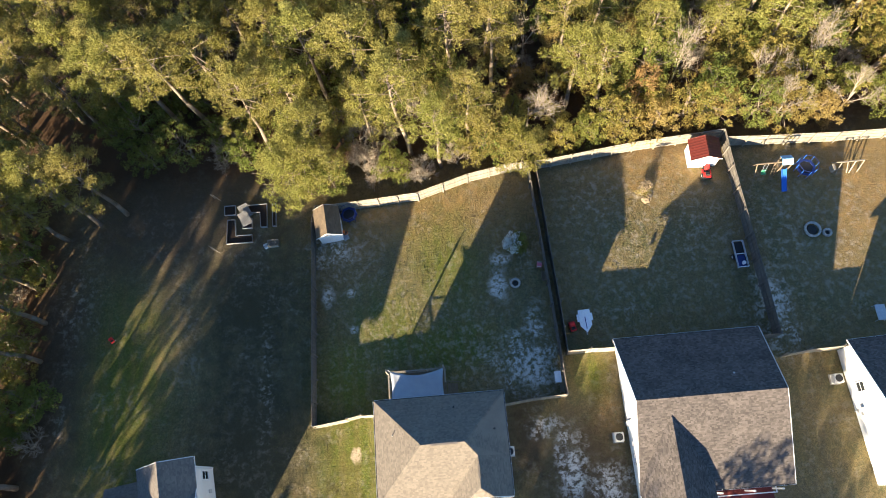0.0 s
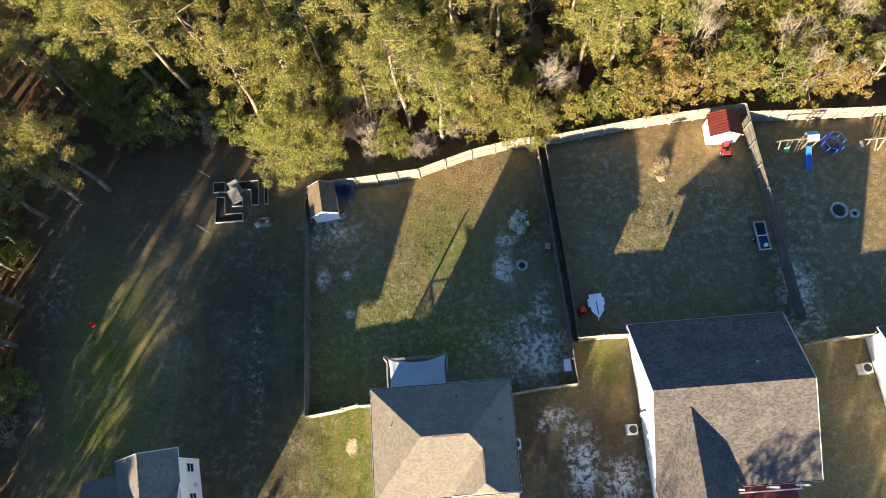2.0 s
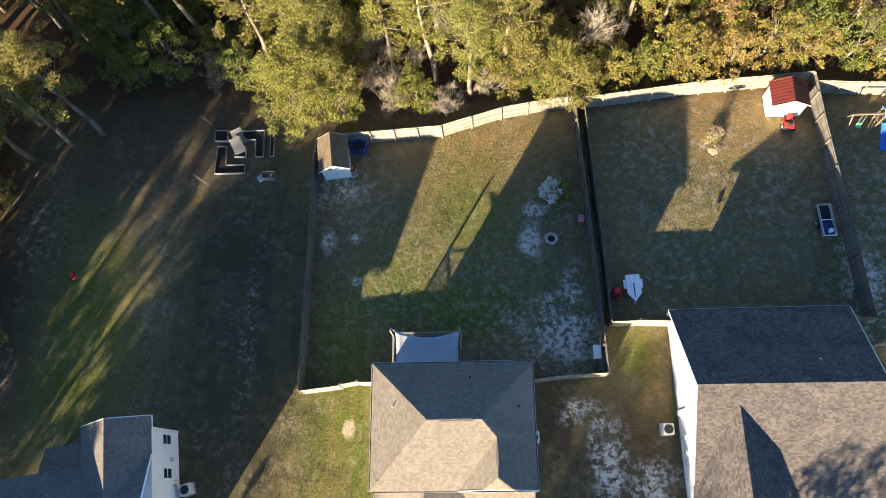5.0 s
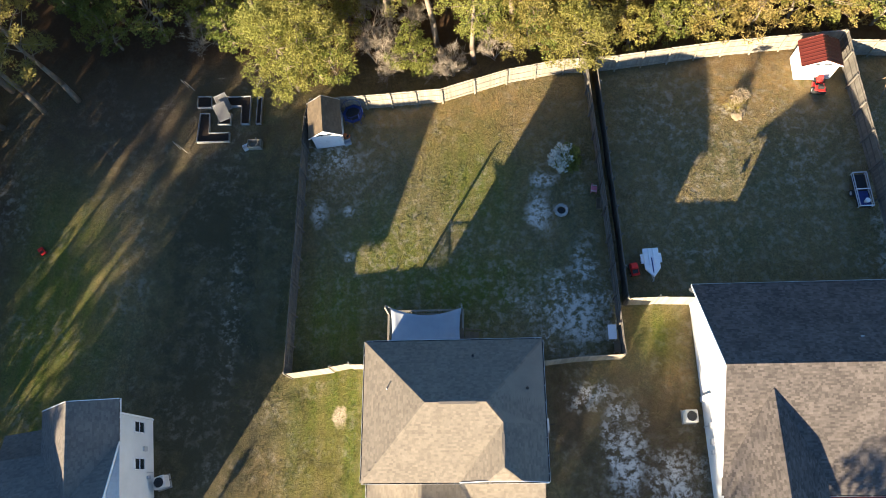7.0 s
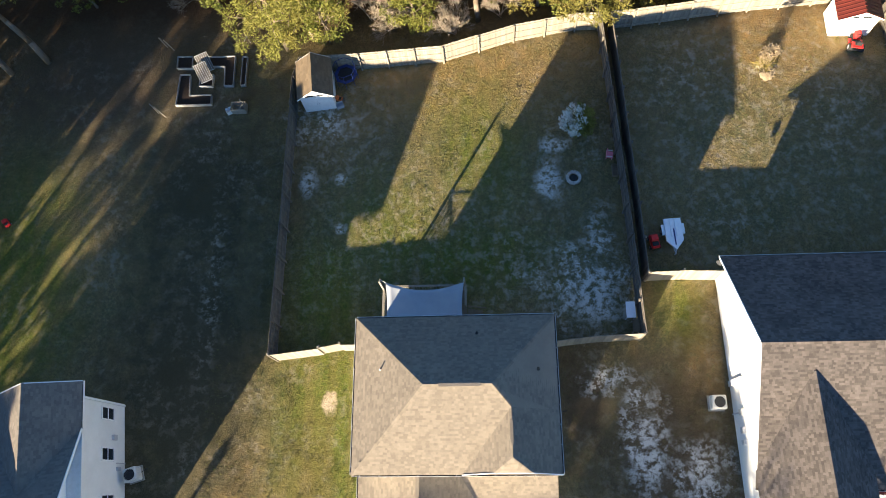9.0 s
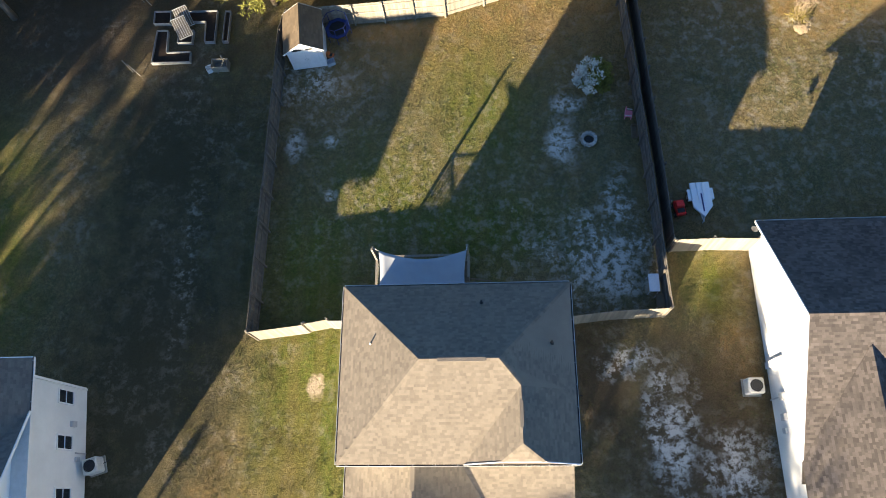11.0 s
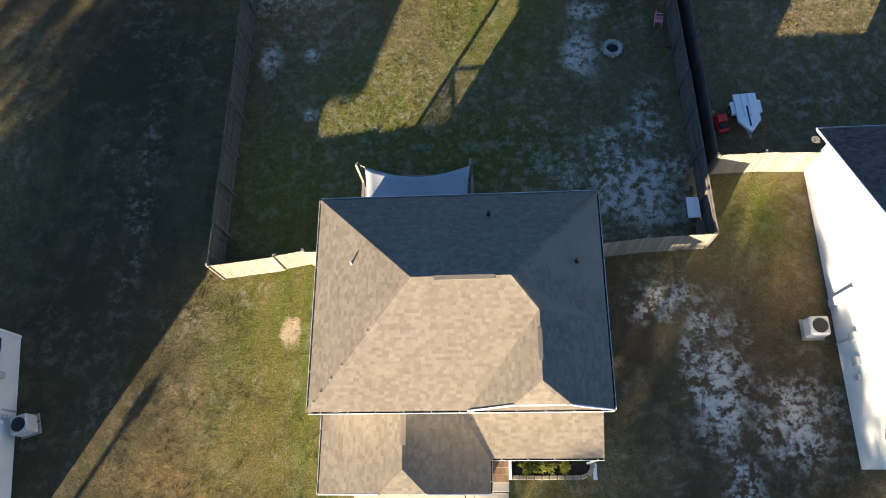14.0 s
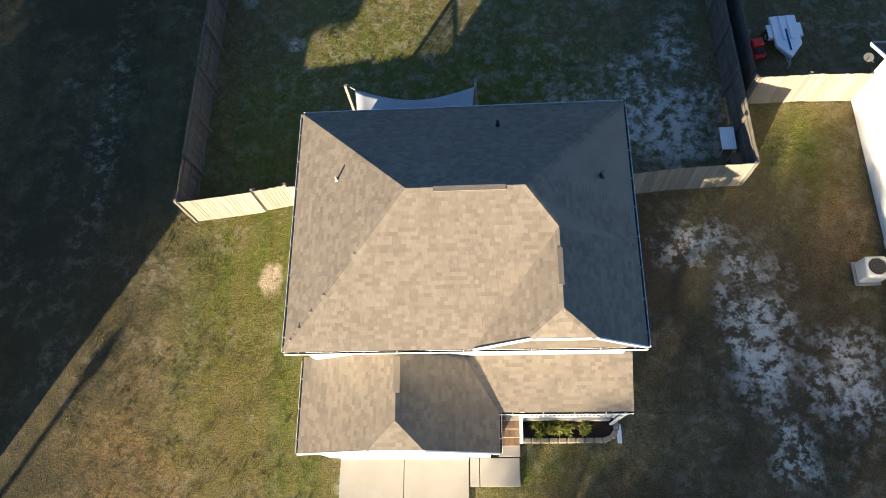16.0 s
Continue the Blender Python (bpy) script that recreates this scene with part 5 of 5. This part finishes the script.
def ride_on_car(x, y, r, mat, label, k=1.0):
    c = thing("toy_car", label, "toy car", "ride-on toys", at=pose(x, y, 0, 0, 0, r))
    part("body", boxes(((0, 0, 0.24 * k), (0.42 * k, 0.7 * k, 0.2 * k)), ((0, 0.12 * k, 0.42 * k), (0.38 * k, 0.3 * k, 0.18 * k)), bevel=0.04 * k), M[mat], c)
    part("seat", boxes(((0, -0.16 * k, 0.37 * k), (0.3 * k, 0.2 * k, 0.06 * k)), bevel=0.02), M["black"], c)
    for sx in (-1, 1):
        for sy in (-0.23, 0.23):
            wheel(c, sx * 0.22 * k, sy * k, 0.11 * k, 0.08 * k)

ride_on_car(7.85, 13.75, 10, "red", "red plastic toy car on the shaded lawn", 1.2)
ride_on_car(-32.2, 16.2, 40, "red", "red toy car standing on the open field", 0.8)
ride_on_car(-11.25, 24.2, 70, "orange", "orange plastic toy car beside the white shed", 0.75)

def mower():
    m = thing("lawn_mower", "red riding lawn mower parked before the shed", "lawn mower", at=pose(21.65, 26.75, 0, 0, 0, -12))
    part("hood", boxes(((0, 0.3, 0.45), (0.42, 0.6, 0.35)), bevel=0.07), M["red"], m)
    part("chassis", boxes(((0, -0.1, 0.27), (0.5, 1.3, 0.12)), bevel=0.02), M["black"], m)
    part("mower_deck", boxes(((0, -0.05, 0.16), (0.85, 0.5, 0.12)), bevel=0.04), M["red"], m)
    part("fender", boxes(((0, -0.5, 0.5), (0.7, 0.45, 0.08)), bevel=0.03), M["red"], m)
    part("seat", boxes(((0, -0.42, 0.6), (0.36, 0.34, 0.09)), ((0, -0.6, 0.76), (0.36, 0.08, 0.3)), bevel=0.03), M["black"], m)
    part("steering_wheel", ring(bmesh.new(), (0, -0.02, 0.75), 0.14, 0.03, 0.03, 14), M["black"], m)
    for x in (-0.3, 0.3):
        wheel(m, x, 0.42, 0.17, 0.12)
        wheel(m, x * 1.15, -0.5, 0.23, 0.2)

mower()

def garden_chair():
    c = thing("toy_chair", "pink plastic child's chair by the fence", "chair", at=pose(5.75, 19.45, 0, 0, 0, 80))
    part("seat", boxes(((0, 0, 0.26), (0.42, 0.4, 0.05)), bevel=0.02), M["pink"], c)
    part("backrest", boxes(((0, 0.2, 0.48), (0.42, 0.05, 0.4)), bevel=0.02), M["pink"], c)
    for sx in (-0.18, 0.18):
        part("armrest", boxes(((sx * 1.15, 0.02, 0.42), (0.05, 0.36, 0.04)), bevel=0.01), M["cream"], c)
        for sy in (-0.16, 0.16):
            part("leg", tubes(((sx, sy, 0.24), (sx * 1.1, sy * 1.1, 0), 0.025)), M["pink"], c)

garden_chair()

def crate(x, y, sx, sy, h, label, mat, name="wooden_box", r=0):
    b = thing(name, label, "box", at=pose(x, y, 0, 0, 0, r))
    part("base", boxes(((0, 0, 0.03), (sx - 0.05, sy - 0.05, 0.04))), M[mat], b)
    for c, s in (((0, -sy / 2), (sx, 0.03)), ((0, sy / 2), (sx, 0.03)), ((-sx / 2, 0), (0.03, sy - 0.03)), ((sx / 2, 0), (0.03, sy - 0.03))):
        part("side", boxes(((*c, h / 2), (*s, h))), M[mat], b)

crate(6.0, 18.45, 0.3, 0.75, 0.25, "brown wooden planter box against the fence", "timber")
crate(-11.15, 23.75, 0.45, 0.35, 0.25, "pale blue plastic tub beside the shed", "sail", "plastic_tub", 20)
crate(-13.7, 24.6, 0.3, 0.4, 0.35, "grey plastic tub between shed and fence", "metal", "plastic_tub", 5)

def table(x, y, sx, sy, h, label, mat, name="table"):
    t = thing(name, label, "table", at=pose(x, y, 0))
    part("tabletop", boxes(((0, 0, h), (sx, sy, 0.04)), bevel=0.008), M[mat], t)
    for i in (-1, 1):
        for j in (-1, 1):
            part("leg", tubes(((i * (sx / 2 - 0.05), j * (sy / 2 - 0.05), h), (i * (sx / 2 - 0.04), j * (sy / 2 - 0.04), 0), 0.02)), M["metal"], t)

table(6.05, 9.62, 0.52, 0.92, 0.72, "pale folding table standing at the fence", "aluminium", "folding_table")
table(6.32, 8.75, 0.4, 0.7, 0.5, "brown wooden bench in the fence corner", "timber", "bench")

def patio_piece():
    table(32.9, 12.6, 0.8, 1.3, 0.6, "grey garden table on the shaded lawn", "metal", "garden_table")

patio_piece()

# ---- raised vegetable garden ----
def bed(pts, label):
    b = thing("raised_bed", label, "raised bed", "vegetable beds")
    part("soil", prism(pts, -0.02, 0.12), M["soil"], b)
    n = len(pts)
    for k in range(n):
        a, c = Vector((*pts[k], 0)), Vector((*pts[(k + 1) % n], 0))
        d = c - a
        part("board", boxes(((a + c) / 2 + Vector((0, 0, 0.13)), (d.length + 0.036, 0.036, 0.26), d.to_track_quat("X", "Z").to_matrix())), M["board"], b)

BED = "raised vegetable bed with pale board edges and dark soil"
bed([(-22.4, 27.05), (-21.35, 27.0), (-21.4, 27.92), (-22.45, 27.96)], BED)
bed([(-22.15, 24.2), (-19.75, 24.17), (-19.8, 24.88), (-21.3, 24.9), (-21.42, 26.5), (-22.1, 26.53)], "L-shaped raised vegetable bed with pale board edges")
bed([(-20.7, 25.58), (-19.8, 25.54), (-19.8, 26.45), (-20.7, 26.48)], BED)
bed([(-19.0, 25.55), (-18.4, 25.52), (-18.45, 27.8), (-20.25, 27.82), (-20.15, 27.08), (-19.1, 27.03)], "L-shaped raised vegetable bed with pale board edges")
bed([(-17.9, 25.52), (-17.57, 25.52), (-17.6, 27.7), (-17.92, 27.72)], "narrow raised vegetable bed with pale board edges")

def trellis(c, r, label):
    t = thing("trellis_panel", label, "trellis", "garden trellis panels", at=pose(*c, 35, 0, r))
    for i in range(7):
        part("bar", tubes(((-0.42 + 0.14 * i, -0.6, 0), (-0.42 + 0.14 * i, 0.6, 0), 0.012), n=4), M["metal"], t)
    part("mesh_sheet", boxes(((0, 0, -0.006), (0.84, 1.2, 0.008))), M["fence_grey"], t, "grey wire mesh sheet")
    for y in (-0.6, 0.6):
        part("edge_bar", tubes(((-0.44, y, 0), (0.44, y, 0), 0.02)), M["metal"], t)
    for x in (-0.4, 0.4):
        part("leg", tubes(((x, 0.58, 0), (x, 0.2, -0.9), 0.02)), M["metal"], t)

trellis((-20.35, 26.35, 0.62), 25, "grey wire trellis panel leaning over a bed")
trellis((-20.35, 27.1, 0.62), 25, "grey wire trellis panel leaning over a path")

def garden_fence():
    f = thing("wire_fence", "low wire fence with crooked wooden posts round the beds", "fence")
    P = [(-23.4, 28.95), (-17.6, 29.0), (-17.45, 23.75), (-23.35, 23.8)]
    rg = random.Random(4)
    for x, y in P:
        part("post", tubes(((x, y, -0.05), (x + rg.uniform(-0.12, 0.12), y + rg.uniform(-0.12, 0.12), 1.15), 0.045)), M["fence"], f)
        part("brace", tubes(((x + 0.05, y, 0.8), (x + rg.choice((-1, 1)) * 0.55, y - 0.35, 0.02), 0.03)), M["fence"], f)
    for (a, b), (c, d) in zip(P, P[1:] + P[:1]):
        for z in (0.25, 0.55, 0.9):
            part("wire", tubes(((a, b, z), (c, d, z), 0.004), n=4), M["dish"], f)

garden_fence()
crate(-17.8, 23.8, 0.95, 0.6, 0.5, "pale timber frame box beside the vegetable garden", "fence", "cold_frame")
crate(-18.45, 23.65, 0.42, 0.35, 0.3, "white plastic tub beside the timber frame", "trim", "plastic_tub", 25)

# ---- shrubs on the lawns ----
def blossom_bush():
    r = random.Random(12)
    b = thing("flowering_shrub", "rounded shrub with white blossom and green leaves", "shrub")
    tr = bmesh.new()
    a, c = [], []
    for i in range(16):
        ang, rr = r.uniform(0, math.tau), r.uniform(0.1, 0.75)
        p = (3.85 + rr * math.cos(ang), 21.35 + rr * math.sin(ang), r.uniform(0.6, 1.75))
        limb_mesh(tr, (3.85, 21.35, 0), p, 0.04, 0.01, r, 4)
    for i in range(140):
        ang, rr, z = r.uniform(0, math.tau), math.sqrt(r.random()) * 1.05, r.uniform(0.5, 1.95)
        rr *= math.sqrt(max(0.1, 1 - ((z - 1.1) / 1.0) ** 2))
        x = 3.85 + rr * math.cos(ang)
        (a if x < 3.9 + r.gauss(0, 0.3) else c).append((x, 21.35 + rr * math.sin(ang), z, 0.17))
    part("stem", tr, M["bark"], b)
    raw("blossom", *leaf_cloud(a, r, 60, 0.1, 0.085), M["blossom"], b)["kind"] = "stuff"
    raw("leaves", *leaf_cloud(c + a[::3], r, 34, 0.12, 0.07), M["leaf_green"], b)["kind"] = "stuff"

blossom_bush()

def plume_grass():
    r = random.Random(21)
    g = thing("plume_grass", "clump of dry plume grass with pale feathery heads", "ornamental grass")
    st, heads = bmesh.new(), []
    for i in range(26):
        a, l = r.uniform(0, math.tau), r.uniform(0.2, 0.75)
        top = (15.75 + l * math.cos(a), 25.45 + l * math.sin(a) * 0.6, r.uniform(1.2, 1.7))
        limb_mesh(st, (15.8 + 0.15 * math.cos(a), 25.35 + 0.15 * math.sin(a), 0), top, 0.012, 0.008, r, 4, 0.1, 2)
        heads += [(top[0], top[1], top[2] + 0.06 * k, 0.09) for k in range(3)]
    part("stalks", st, M["straw"], g)["kind"] = "stuff"
    raw("plumes", *leaf_cloud(heads, r, 14, 0.13, 0.04), M["straw"], g)["kind"] = "stuff"
    raw("blades", *leaf_cloud([(15.8 + r.gauss(0, 0.2), 25.35 + r.gauss(0, 0.2), 0.3, 0.35) for _ in range(14)], r, 30, 0.4, 0.03), M["leaf_gold"], g)["kind"] = "stuff"
    m = thing("straw_heap", "low heap of tan straw and dry clippings", "straw heap", at=pose(15.95, 24.75, 0))
    bm = bmesh.new()
    bmesh.ops.create_icosphere(bm, subdivisions=3, radius=0.42)
    for v in bm.verts:
        v.co.z = max(-0.05, v.co.z * 0.75)
        v.co += v.co.normalized() * 0.12 * noise.noise(v.co * 5)
    part("mound", bm, M["straw"], m, smooth=True)
    raw("straw", *leaf_cloud([(0, 0, 0.15, 0.42)], r, 260, 0.2, 0.025), M["straw"], m)["kind"] = "stuff"

plume_grass()

# ---- grass tufts on the nearer lawns ----
def grass():
    r = random.Random(33)
    V, F = [], []
    bare_spots = ((4.4, 10.2, 2.0), (6.2, 2.6, 1.2), (1.9, 17.6, 1.0), (-10.95, 4.75, 0.6), (5.6, 5.4, 0.8), (8.4, 1.0, 1.2))
    for _ in range(42000):
        x, y = r.uniform(-18, 23), r.uniform(-3.5, 28)
        if (-8.6 < x < 1.4 and -2.5 < y < 11.2) or (-8.1 < x < -1.8 and y < -1) or (x > 10.9 and y < 12.0) or 5.6 < x < 7.2:
            continue
        if any((x - a) ** 2 + (y - b) ** 2 < c * c for a, b, c in bare_spots) and r.random() < 0.85:
            continue
        if noise.noise((x * 0.8, y * 0.8, 4.0)) < r.uniform(-0.5, 0.3):
            continue
        h = r.uniform(0.015, 0.045)
        for k in range(5):
            a = r.uniform(0, math.tau)
            c, s = math.cos(a), math.sin(a)
            px, py = x + r.gauss(0, 0.05), y + r.gauss(0, 0.05)
            n = len(V)
            V += [(px - s * 0.013, py + c * 0.013, -0.03), (px + s * 0.013, py - c * 0.013, -0.03), (px + c * h * 0.7, py + s * h * 0.7, h * r.uniform(0.6, 1.1))]
            F.append((n, n + 1, n + 2))
    ob = raw("grass", V, F, surf("dry_grass_blades", (0.18, 0.148, 0.055), (0.105, 0.125, 0.022), 0.35, 0.8, 0.0, 4, island=0.4, leaf=0.2, dark=0.2))
    tagged(ob, "short tufts of tan and green lawn grass", "grass", kind="stuff")

grass()

# utility pole by the street, whose shadow crosses the side lawn
pole_thing = thing("utility_pole", "weathered wooden utility pole beside the street", "pole", at=pose(-27.5, -16.2, 0))
part("pole", tubes(((0, 0, -0.3), (0, 0, 5.1), 0.13)), M["bark"], pole_thing)
part("insulator_box", boxes(((0, 0, 4.75), (0.5, 0.3, 0.35)), bevel=0.03), M["aluminium"], pole_thing)
